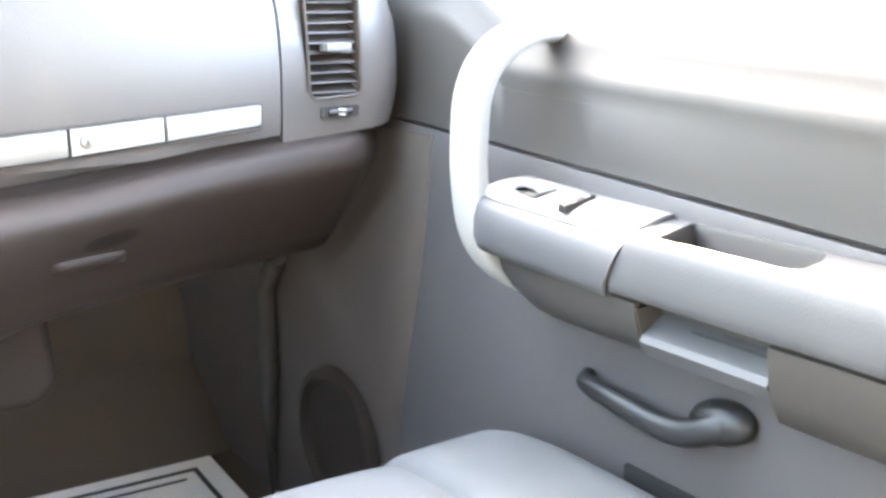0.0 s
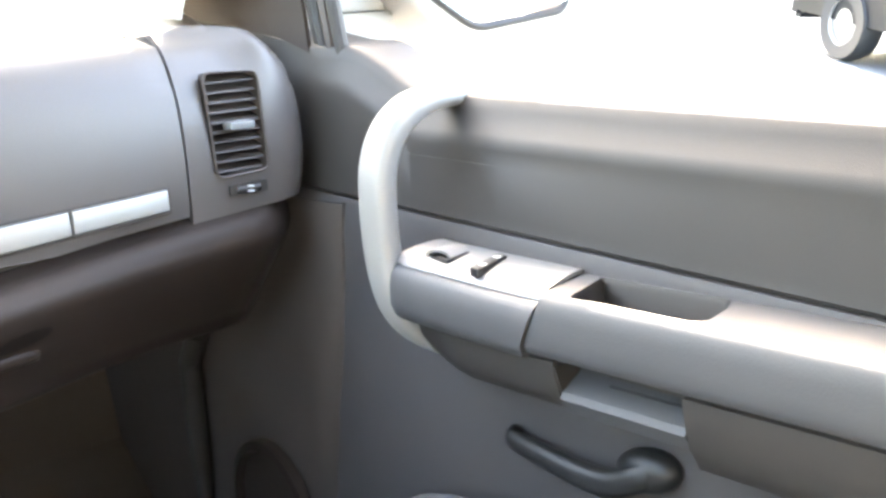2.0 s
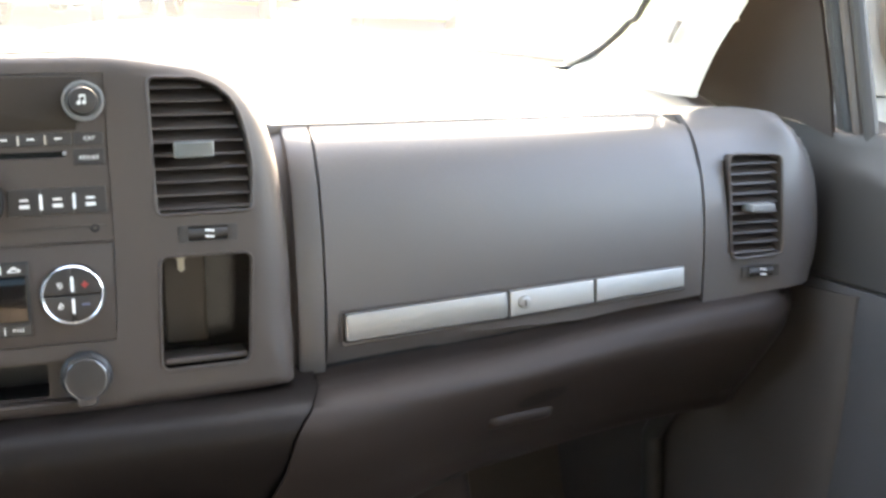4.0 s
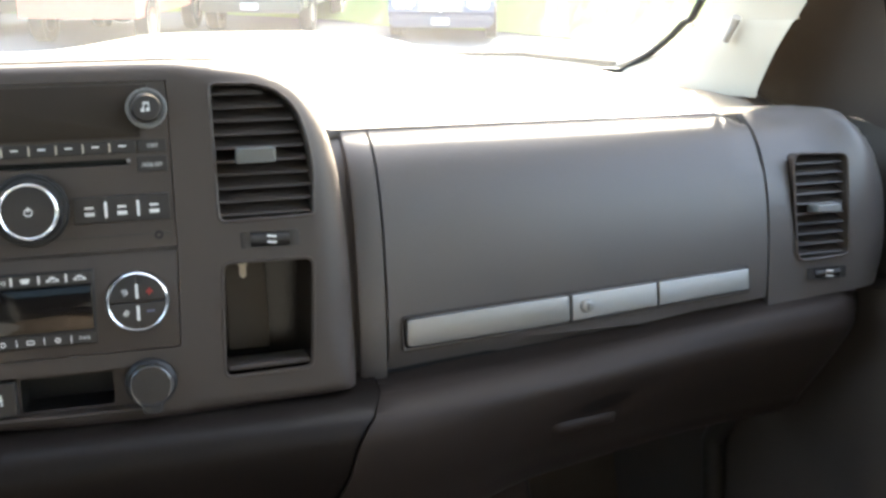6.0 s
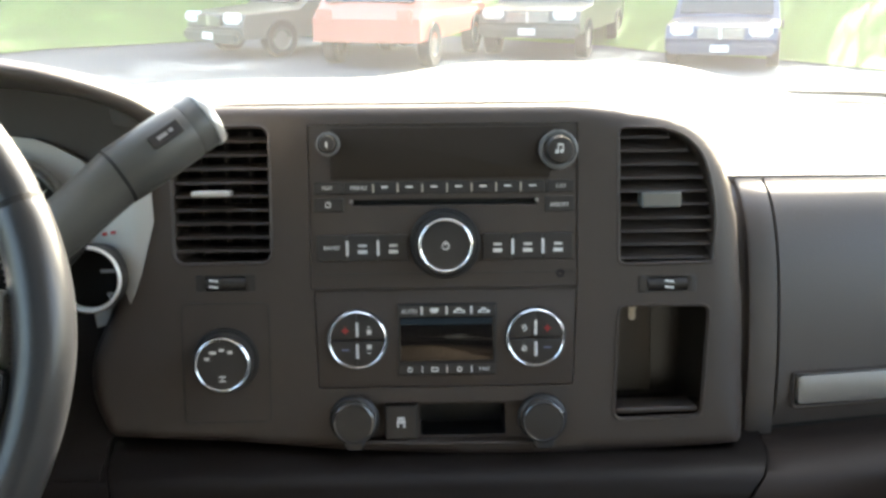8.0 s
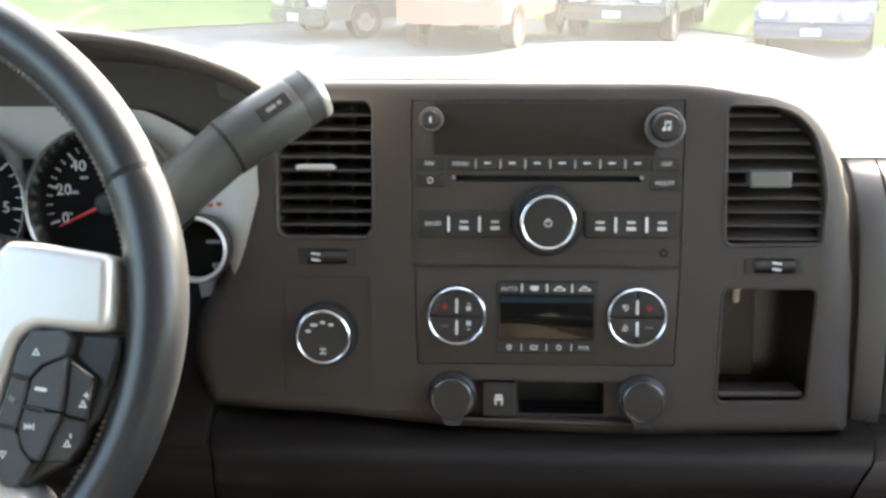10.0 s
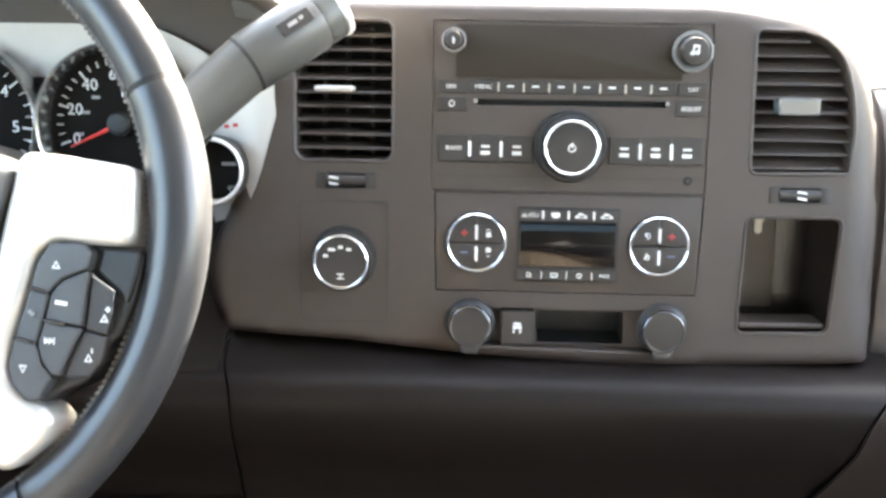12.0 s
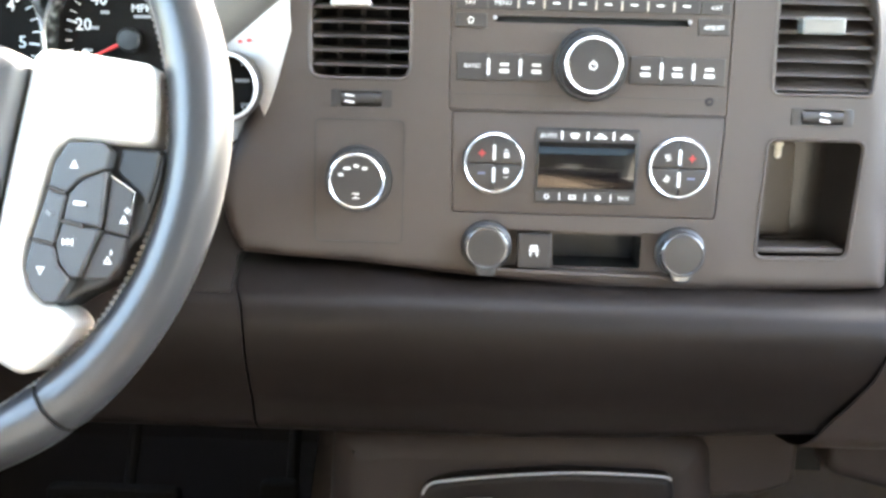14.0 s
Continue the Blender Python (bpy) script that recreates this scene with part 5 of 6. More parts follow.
part("cup", join(loft(cup_rows), flat(bt, (), arm_top(-0.4) - 0.050, arm_top(-0.4) - 0.044, 0.0)), DOORTRIM, armrest, "open cup recess")
# lower body of the armrest, with the grip opening
def belly(y):
    z = arm_top(y)
    return [(0.664, y, z - 0.046), (0.6595, y, z - 0.047), (0.6600, y, z - 0.056), (0.6650, y, z - 0.080), (0.6760, y, z - 0.098), (0.6950, y, z - 0.108), (0.7190, y, z - 0.112)]


def front_belly(y):
    f = smoothstep(-0.155, -0.235, y)
    rim = arm_top(y) - 0.046
    return [(x + (0.719 - x) * (1 - f) * 0.25, yy, rim + (z - rim) * 0.74 + 0.012 * (1 - f)) for x, yy, z in belly(y)]


part("front_belly", thick(loft([front_belly(y) for y in (-0.165, -0.18, -0.20, -0.215, -0.235, -0.27, -0.31, -0.338)]), 0.003), DOORTRIM, armrest, "moulded lower pod", 60)
part("rear_belly", thick(loft([belly(y) for y in (-0.446, -0.50, -0.58, -0.70, -0.85, -1.05)]), 0.003), DOORTRIM, armrest, "moulded lower pod", 60)
grip = part("grip_recess", join(loft([[(0.668, y, arm_top(y) - 0.047), (0.700, y, arm_top(y) - 0.047), (0.703, y, arm_top(y) - 0.060)] for y in (-0.336, -0.449)]), loft([[(0.660, y, arm_top(y) - 0.050), (0.719, y, arm_top(y) - 0.05), (0.719, y, arm_top(y) - 0.094), (0.690, y, arm_top(y) - 0.091), (0.668, y, arm_top(y) - 0.076)] for y in (-0.338, -0.3395)], True, True)), DOORTRIM, armrest, "shadowed grip opening")
led = loft([[(0.706, y, arm_top(y) - 0.048), (0.690, y, arm_top(y) - 0.0560), (0.6895, y, arm_top(y) - 0.0570), (0.6675, y, arm_top(y) - 0.0700), (0.6655, y, arm_top(y) - 0.0730), (0.672, y, arm_top(y) - 0.083), (0.705, y, arm_top(y) - 0.098)] for y in (-0.340, -0.380, -0.420, -0.4445)])
part("grip_ledge", thick(led, 0.002), ARM, armrest, "pale sloping grip ledge", 25)
part("ledge_groove", tube([(0.6785, -0.372, arm_top(-0.372) - 0.0615), (0.6785, -0.4445, arm_top(-0.4445) - 0.0615)], 0.0010, 6), GAP, armrest)

# switch panel in front of the armrest pad
swp = thing("door_switch_panel", "pale grey window switch panel on the door", "switch panel")
rows = []
for y in (-0.156, -0.158, -0.166, -0.176, -0.19, -0.21, -0.23, -0.27, -0.300, YS + 0.0002):
    z = arm_top(-0.32) + 0.004 * smoothstep(-0.32, -0.1, y) + 0.0008
    f = 0.006 * smoothstep(-0.176, -0.156, y)
    rows.append([(0.7185, y, z - 0.001), (0.708, y, z), (0.690, y, z - 0.001), (0.672 + f, y, z - 0.003), (0.6655 + f, y, z - 0.0050), (0.6640 + f, y, z - 0.0075)])
part("plate", slanted(thick(loft(rows), 0.003), YS, -0.27), SWITCHPLATE, swp, "pale satin switch plate", 60)
rows = []
for y in (-0.156, -0.158, -0.166, -0.176, -0.19, -0.21, -0.23, -0.27, -0.300, YS + 0.0002):
    z = arm_top(-0.32) + 0.004 * smoothstep(-0.32, -0.1, y) + 0.0008
    f = 0.006 * smoothstep(-0.176, -0.156, y)
    rows.append([(0.668 + f, y, z - 0.0095), (0.6605 + f, y, z - 0.0105), (0.6570 + f, y, z - 0.015), (0.6550 + f, y, z - 0.024), (0.6548 + f, y, z - 0.038), (0.6575 + f, y, z - 0.045), (0.668 + f, y, z - 0.048)])
part("side_face", slanted(thick(loft(rows), 0.003), YS, -0.27), ARM, swp, "grey vinyl side", 60)
z = arm_top(-0.32) + 0.005
wsw = part("window_switch", join(flat(anticlockwise(rounded([(-0.192, 0.675), (-0.218, 0.671), (-0.213, 0.700), (-0.183, 0.706)], 0.004, 4)), (), z - 0.004, z + 0.0005, 0.0008)), BLACK, swp, "black window switch")
part("rocker", thick(loft([[(x - 0.12 * (y + 0.2), y + 0.10 * (x - 0.688), z + 0.0012 + 0.0045 * math.sin(math.pi * t) ** 0.8) for x in (0.677, 0.682, 0.692, 0.698)] for t, y in ((0, -0.186), (0.2, -0.191), (0.4, -0.197), (0.6, -0.203), (0.8, -0.209), (1, -0.213))]), 0.002), SWITCHPLATE, wsw, "pale arched rocker")
lsw = part("lock_switch", join(flat(anticlockwise(rounded([(-0.253, 0.6635), (-0.2645, 0.6615), (-0.248, 0.7060), (-0.236, 0.7085)], 0.002, 4)), (), z - 0.004, z + 0.002, 0.0008)), BLACK, swp, "black door lock switch")
for px, py in ((0.6745, -0.2555), (0.6970, -0.2465)):
    part("lock_mark", box(px - 0.0020, px + 0.0020, py - 0.0025, py + 0.0025, z + 0.0016, z + 0.0026), MARK, lsw)

# pull handle
pullh = thing("pull_handle", "curved pale grey door pull handle in sunlight", "pull handle")
path = smooth_line([Vector(p) for p in ((0.766, -0.151, -0.0215), (0.740, -0.151, -0.0205), (0.716, -0.151, -0.0210), (0.695, -0.150, -0.0280), (0.677, -0.148, -0.0440), (0.667, -0.1455, -0.068), (0.6635, -0.1455, -0.100), (0.663, -0.147, -0.135), (0.6645, -0.152, -0.168), (0.6710, -0.160, -0.193), (0.683, -0.170, -0.212), (0.700, -0.182, -0.2260))], 6)
rows = []
for i, p in enumerate(path):
    d = (path[min(i + 1, len(path) - 1)] - path[max(i - 1, 0)]).normalized()
    u = Vector((-0.25, 1.0, 0.0))
    u = (u - d * u.dot(d)).normalized()
    v = u.cross(d)
    s = i / (len(path) - 1)
    thin = 1 - 0.30 * smoothstep(0.30, 0.05, s)
    w, h = (0.0122 + 0.003 * math.sin(math.pi * s)) * (1 - 0.75 * smoothstep(0.74, 1.0, s)), 0.0118 * thin * (1 - 0.65 * smoothstep(0.78, 1.0, s))
    rows.append([p + u * w * math.copysign(abs(math.cos(a)) ** 0.7, math.cos(a)) + v * h * math.copysign(abs(math.sin(a)) ** 0.7, math.sin(a)) for a in (2 * math.pi * k / 24 for k in range(24))])
part("grip", loft(rows, True, True), PULL, pullh, "smooth pale grip")
part("upper_mount", tube([(0.752, -0.151, -0.0215), (0.742, -0.151, -0.0212)], [0.0100, 0.0090], 18), PULL, pullh, "flared mount at the window sill")

# dark release lever
rel = thing("door_release_lever", "black curved door release lever", "door handle")
path = smooth_line([Vector(p) for p in ((0.712, -0.240, -0.281), (0.704, -0.247, -0.284), (0.701, -0.280, -0.286), (0.700, -0.320, -0.289), (0.700, -0.350, -0.287), (0.703, -0.372, -0.277), (0.710, -0.383, -0.268))], 6)
part("handle", tube(path, [0.0072 + 0.0034 * smoothstep(0, 0.6, i / (len(path) - 1)) for i in range(len(path))], 16, squash=0.9, up=(1, 0, 0)), BLACK, rel)
pod = bmesh.new()
bmesh.ops.create_uvsphere(pod, u_segments=28, v_segments=16, radius=1.0, matrix=pose(0.7125, -0.374, -0.274, -12, 0, 0) @ Matrix.Diagonal((0.015, 0.028, 0.0165, 1)))
part("pivot_housing", pod, BLACK, rel, "rounded black pivot housing")
# low door pocket
dpk = thing("door_pocket", "narrow dark slot of the door map pocket", "door pocket")
part("slot", box(0.7085, 0.7145, -0.62, -0.285, -0.352, -0.338, 0.002), GAP, dpk)
part("pocket_lip", box(0.700, 0.7145, -0.62, -0.283, -0.40, -0.354, 0.006), DOORLOW, dpk)

# sail panel, window channel and glass
sail = thing("window_frame", "dark sail panel and black window channel", "window frame", kind="structure")
sp = thick(loft([[(0.735, 0.300, 0.064), (0.735, 0.1725, 0.0440), (0.735, 0.097, 0.0340), (0.737, 0.046, 0.0180)], [(0.736, 0.360, 0.085), (0.736, 0.200, 0.078), (0.737, 0.115, 0.068), (0.7395, 0.054, 0.060)], [(0.733, 0.320, 0.160), (0.734, 0.19, 0.150), (0.737, 0.12, 0.145), (0.740, 0.071, 0.140)], [(0.722, 0.200, 0.24), (0.723, 0.092, 0.24), (0.724, 0.089, 0.24), (0.726, 0.086, 0.24)]]), 0.004)
part("sail_panel", sp, SHADEDGLOVE, sail, "dark triangular sail trim", 60)
for yy, w, mt in ((0.0455, 0.008, DOORTRIM), (0.0360, 0.009, RUBBER), (0.0225, 0.010, CHARCOAL), (0.0085, 0.010, DOORTRIM)):
    part("channel", tube([(0.747, yy - 0.009, -0.03), (0.746, yy, 0.021), (0.744, yy + 0.022, 0.144), (0.730, yy + 0.040, 0.24)], w * 0.7, 10), mt, sail)
part("upper_frame", tube([(0.728, 0.085, 0.235), (0.700, -0.03, 0.345), (0.66, -0.22, 0.50), (0.645, -0.5, 0.66), (0.645, -1.05, 0.66)], 0.028, 10), CHARCOAL, sail)
part("rear_frame", tube([(0.645, -1.05, 0.66), (0.74, -1.05, 0.10), (0.75, -1.05, -0.06)], 0.035, 10), CHARCOAL, sail)

# ---- pillar, windscreen and the cab around ----
pillar = thing("pillar_trim", "cream fabric-grained windscreen pillar trim", "pillar", kind="structure")
FRONT = smooth_line([Vector(p) for p in ((0.655, 0.535, 0.085), (0.672, 0.500, 0.100), (0.690, 0.455, 0.111), (0.698, 0.415, 0.126), (0.701, 0.365, 0.147), (0.696, 0.315, 0.168), (0.672, 0.10, 0.335), (0.645, -0.10, 0.485), (0.615, -0.28, 0.61))], 4)
REAR = smooth_line([Vector(p) for p in ((0.6735, 0.182, 0.0580), (0.6735, 0.1790, 0.0660), (0.6750, 0.1680, 0.0830), (0.6770, 0.1500, 0.1056), (0.6820, 0.1320, 0.1278), (0.6880, 0.1150, 0.1490), (0.700, -0.04, 0.310), (0.678, -0.20, 0.460), (0.65, -0.38, 0.59))], 4)


def pillar_rows(side=1):
    rows = []
    for f, r in zip(FRONT, REAR):
        row = [f + Vector((0.03, 0.012, 0))]
        for s in (0, 0.12, 0.3, 0.5, 0.7, 0.88, 1):
            p = f.lerp(r, s)
            row.append(p + Vector((-0.016, -0.006, 0)) * math.sin(math.pi * s))
        row.append(r + Vector((0.012, 0.030, 0)))
        rows.append([Vector((side * p.x, p.y, p.z)) for p in row])
    return rows


rows = pillar_rows()
part("trim", thick(loft(rows), 0.003), BEIGE, pillar, "cream grained trim", 60)
part("grab_slot", tube([(0.664, 0.225, 0.118), (0.666, 0.205, 0.140)], [0.004, 0.005], 12), FASCIA, pillar)

screen = thing("windscreen", "wide curved windscreen with dusty sunlit glass", "windscreen", kind="structure")


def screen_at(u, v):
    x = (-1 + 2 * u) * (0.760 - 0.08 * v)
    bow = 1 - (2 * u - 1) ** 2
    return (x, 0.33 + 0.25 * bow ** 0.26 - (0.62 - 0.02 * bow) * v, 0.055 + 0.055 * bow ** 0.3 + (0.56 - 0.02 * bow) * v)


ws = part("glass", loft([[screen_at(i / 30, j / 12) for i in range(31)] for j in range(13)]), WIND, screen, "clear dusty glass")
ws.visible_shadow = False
part("black_border", tube([screen_at(i / 30, 0.018) for i in range(31)], 0.003, 8, up=(0, 1, 0)), RUBBER, screen, "black glass border")
part("pillar_seal", tube([p + Vector((-0.004, 0.006, 0.002)) for p in FRONT], 0.0045, 8, up=(0, 1, 0)), RUBBER, screen)
part("cowl", thick(loft([[(x, 0.50 + 0.07 * (1 - (x / 0.75) ** 2), 0.085) for x in (-0.75, -0.4, 0, 0.4, 0.75)], [(x, 0.80, 0.095) for x in (-0.78, -0.4, 0, 0.4, 0.78)]]), 0.01), BLACK, screen, "black cowl grille")
# Wiper form added along the shaded gap between hood edge and cowl.
wiper = thing("wiper", "black wiper form standing in for the shaded gap at the cowl", "wiper")
part("arm", tube([(0.40, 0.72, 0.110), (0.55, 0.66, 0.118), (0.70, 0.58, 0.106)], [0.009, 0.008, 0.006], 10), RUBBER, wiper)
part("blade", tube([(0.46, 0.66, 0.138), (0.58, 0.615, 0.131), (0.70, 0.565, 0.112)], [0.002, 0.004, 0.005], 8), RUBBER, wiper)

cab = thing("cab_shell", "truck cab shell with roof, back wall and floor", "cab", kind="structure")
part("roof", box(-0.72, 0.72, -2.00, -0.30, 0.655, 0.70, 0.01), BEIGE, cab, "pale headliner")
part("header", thick(loft([[(x, -0.30, 0.665) for x in (-0.7, 0, 0.7)], [(x, -0.20, 0.64) for x in (-0.68, 0, 0.68)]]), 0.02), BEIGE, cab)
# Rear cab is unseen, made up long and dark to cut light from behind.
part("back_wall", box(-0.80, 0.80, -2.00, -1.96, -0.70, 0.20, 0.01), SHADEDLOWER, cab)
part("back_header", box(-0.72, 0.72, -2.00, -1.96, 0.50, 0.70, 0.01), BEIGE, cab)
for sx in (-1, 1):
    part("back_post", box(min(sx * 0.55, sx * 0.78), max(sx * 0.55, sx * 0.78), -2.00, -1.94, 0.20, 0.68, 0.01), BEIGE, cab)
    part("rear_side_wall", box(min(sx * 0.76, sx * 0.82), max(sx * 0.76, sx * 0.82), -1.96, -1.07, -0.70, 0.02, 0.01), SHADEDLOWER, cab)
    part("rear_side_panel", thick(loft([[(sx * 0.76, y, 0.02), (sx * 0.70, y, 0.655)] for y in (-1.96, -1.62)]), 0.02), BEIGE, cab)
    part("middle_post", thick(loft([[(sx * 0.775, y, -0.60), (sx * 0.775, y, 0.02), (sx * 0.70, y, 0.655)] for y in (-1.20, -0.98)]), 0.03), BEIGE, cab)
    tint = part("tinted_pane", thick(loft([[(sx * 0.765, y, 0.02), (sx * 0.705, y, 0.655)] for y in (-1.62, -1.20)]), 0.004), TINTED, cab, "unseen dark side glass added to cut light from behind")
part("tinted_pane", box(-0.55, 0.55, -1.984, -1.98, 0.20, 0.50), TINTED, cab, "unseen dark rear glass added to cut light from behind")
# Unseen pane, its tint added to trim light from the driver's side.
part("driver_glass", thick(loft([[(-0.765, y, -0.04), (-0.715, y, 0.40), (-0.675, y, 0.64)] for y in (-1.0, -0.5, 0.06)]), 0.004), DRIVERGLASS, cab, "unseen driver window, faintly tinted to trim side light")
part("driver_wall", box(-0.84, -0.76, -1.06, 0.68, -0.70, -0.03, 0.02), DOORTRIM, cab)
part("driver_frame", tube([(-0.74, 0.05, -0.02), (-0.70, 0.05, 0.50), (-0.66, -0.15, 0.64), (-0.645, -1.05, 0.68)], 0.028, 10), CHARCOAL, cab)
part("driver_pillar", thick(loft(pillar_rows(-1)), 0.003), BEIGE, cab)
part("firewall", thick(loft([[(x, 0.52, 0.05), (x, 0.66, -0.30), (x, 0.60, -0.52), (x, 0.46, -0.62)] for x in (-0.78, 0, 0.78)]), 0.01), CARPET, cab)
rows = []
for z in (-0.120, -0.20, -0.28, -0.36, -0.45, -0.64):
    end = (-0.187 - z) * 0.155
    x = lerp_table([(-0.64, 0.702), (-0.35, 0.704), (-0.120, 0.714)], z)
    rows.append([(x, 0.66, z), (x, 0.30, z), (x, end + 0.06, z), (x + 0.001, end + 0.030, z), (x + (0.7192 - x) * 0.4, end + 0.012, z), (0.7192, end, z), (0.7230, end - 0.002, z)])
part("kick_panel", thick(loft(rows), 0.002), KICK, cab, "grey-brown kick panel")
part("dash_end_wall", thick(loft([[(0.7175, y, 0.035), (0.7175, y, -0.13)] for y in (0.45, 0.2, 0.11)]), 0.004), CHARCOAL, cab)
part("kick_vent", lathe([(0.085, 0.0), (0.083, 0.010), (0.074, 0.012), (0.070, 0.002), (0, 0.001)], (0.700, 0.145, -0.478), (-1, 0, 0), 40), SHADEDGLOVE, cab, "oval ring on the kick panel")
tagged(part("floor", thick(loft([[(x, y, -0.62 + 0.16 * math.exp(-(x / 0.16) ** 2)) for x in [-0.8 + 0.05 * i for i in range(33)]] for y in (0.62, 0.2, -0.2, -0.6, -1.3, -1.98)]), 0.01), CARPET), "dark brown loop-pile carpet floor", "floor", kind="structure")
# Near-black sheet over the carpet, added for the shade in the driver footwell.
shade_sheet = thing("driver_footwell_shade", "near-black sheet laid in for the shade of the driver footwell", "floor mat")
part("sheet", thick(loft([[(x, 0.625, -0.300), (x, 0.575, -0.505), (x, 0.440, -0.598), (x, 0.10, -0.600), (x, -0.35, -0.600)] for x in (-0.74, -0.50, -0.27)]), 0.006), FOOTWELLSHADE, shade_sheet)

def pedal(name, label, x, z, w, h, y):
    """A footwell pedal: a ribbed pad on a bent arm."""
    p = thing(name, label, "pedal", "driver pedals")
    part("pad", rolled(rrect(x - w / 2, x + w / 2, z - h, z, 0.008, 4), (), y, 0.004, 0.014), SHADEDPEDAL, p, "ribbed rubber pad")
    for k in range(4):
        part("pad_rib", box(x - w / 2 + 0.008, x + w / 2 - 0.008, y - 0.002, y + 0.002, z - h * (0.2 + 0.2 * k) - 0.002, z - h * (0.2 + 0.2 * k) + 0.002), SHADEDPEDAL, p)
    part("arm", tube([(x + 0.01, y + 0.010, z - h / 2), (x + 0.01, y + 0.05, z + 0.03), (x + 0.008, y + 0.10, z + 0.14)], 0.007, 10), SHADEDPEDAL, p, "dark steel arm")


pedal("brake_pedal", "wide black rubber brake pedal on a steel arm", -0.460, -0.468, 0.147, 0.070, 0.33)
pedal("accelerator_pedal", "narrow upright black accelerator pedal on a steel arm", -0.278, -0.455, 0.042, 0.110, 0.33)
conduit = thing("wire_conduit", "grey plastic wire conduit running up the kick panel", "conduit")
part("pipe", tube([(0.690, 0.305, -0.63), (0.690, 0.305, -0.45), (0.688, 0.300, -0.335), (0.680, 0.25, -0.285)], 0.013, 14), DOORTRIM, conduit)

rear_bench = thing("rear_bench", "grey cloth rear bench seat with a plain backrest", "seat")
part("cushion", box(-0.66, 0.66, -1.78, -1.36, -0.52, -0.36, 0.05, 4), CLOTH, rear_bench)
part("backrest", box(-0.66, 0.66, -1.93, -1.79, -0.50, 0.20, 0.05, 4), CLOTH, rear_bench)
part("pedestal", box(-0.60, 0.60, -1.76, -1.42, -0.615, -0.50, 0.01), SHADEDLOWER, rear_bench)

# passenger seat cushion
seat = thing("passenger_seat", "light grey cloth passenger seat cushion with rounded bolster", "seat")


def cushion(x0, x1, y0, y1, z0, z1, ridge=0.018, n=28):
    rows = []
    for j in range(n + 1):
        b = -1 + 2 * j / n
        r = []
        for i in range(n + 1):
            a = -1 + 2 * i / n
            h = max(0, 1 - abs(a) ** 6) ** 0.42 * max(0, 1 - abs(b) ** 7) ** 0.42
            side = ridge * (smoothstep(0.45, 0.8, abs(a)))
            sx = (x0 + x1) / 2 + (x1 - x0) / 2 * a * (1 - 0.05 * abs(b) ** 6)
            r.append((sx, (y0 + y1) / 2 + (y1 - y0) / 2 * b * (1 - 0.05 * abs(a) ** 6), z0 + (z1 - z0) * h + side * h))
        rows.append(r)
    return loft(rows)


part("cushion", cushion(0.225, 0.660, -0.80, -0.072, -0.52, -0.341, 0.004), CLOTH, seat, "light grey woven cloth cushion", 80)
part("bolster", cushion(0.556, 0.714, -0.80, -0.086, -0.52, -0.330, 0.0), CLOTH, seat, "raised side bolster", 80)
part("base", box(0.26, 0.66, -0.78, -0.24, -0.61, -0.50, 0.02), CHARCOAL, seat)
part("seam", tube([(0.560, -0.78, -0.346), (0.560, -0.40, -0.346), (0.562, -0.20, -0.352)], 0.0020, 8), CLOTH, seat, "piped seam")

def seat_back(owner, x0, x1, y, z1):
    """A padded backrest with its headrest, out of view, added to block rear light."""
    mid = (x0 + x1) / 2
    b = rolled(anticlockwise(rounded([(x0, -0.46), (x1, -0.46), (x1 - 0.01, 0.10), (x1 - 0.06, z1), (x0 + 0.06, z1), (x0 + 0.01, 0.10)], 0.06, 6)), (), y, 0.045, 0.13)
    part("backrest", b, CLOTH, owner, "grey cloth backrest", 60)
    part("headrest", rolled(rrect(mid - 0.13, mid + 0.13, z1 + 0.03, z1 + 0.20, 0.05, 6), (), y + 0.01, 0.035, 0.09), CLOTH, owner)
    for dx in (-0.05, 0.05):
        part("headrest_post", tube([(mid + dx, y + 0.06, z1 - 0.02), (mid + dx, y + 0.06, z1 + 0.06)], 0.006, 10), CHROME, owner)


seat_back(seat, 0.225, 0.712, -1.00, 0.26)
# Driver seat is out of view, added to keep rear light off the stack.
driver_seat = thing("bucket_seat", "unseen grey cloth driver bucket seat with a headrest, added to block rear light", "seat")
part("cushion", cushion(-0.66, -0.17, -0.98, -0.46, -0.56, -0.40), CLOTH, driver_seat, "grey cloth cushion", 80)
part("base", box(-0.62, -0.22, -0.95, -0.52, -0.615, -0.52, 0.02), CHARCOAL, driver_seat)
seat_back(driver_seat, -0.66, -0.17, -1.00, 0.26)

mat_ob = thing("paper_floor_mat", "white paper floor mat with dark printed border", "floor mat", m=LEAN @ pose(0.657, 0.365, -0.601, 0, 0, -3))
part("sheet", box(-0.30, 0.0, -0.28, 0.07, -0.002, 0.002, 0.001), PAPER, mat_ob, "white paper sheet")
for x0, x1, y0, y1 in ((-0.27, -0.028, 0.036, 0.042), (-0.034, -0.028, -0.25, 0.042), (-0.24, -0.05, 0.014, 0.018)):
    part("printed_border", box(x0, x1, y0, y1, 0.002, 0.0032), BLACK, mat_ob)
# ---- outside the cab ----
ASPHALT = material("asphalt", (0.060, 0.076, 0.096), 0.95, grain=60, bump=0.6, broad=0.4, vary=0.3, depth=0.01, spec=0.08)
GRASS = material("grass", (0.060, 0.125, 0.022), 0.9, grain=25, bump=0.8, broad=0.5, vary=0.4, depth=0.03)
LEAF = material("leaves", (0.050, 0.095, 0.018), 0.7, grain=6, bump=0.2, broad=1.3, vary=0.5)
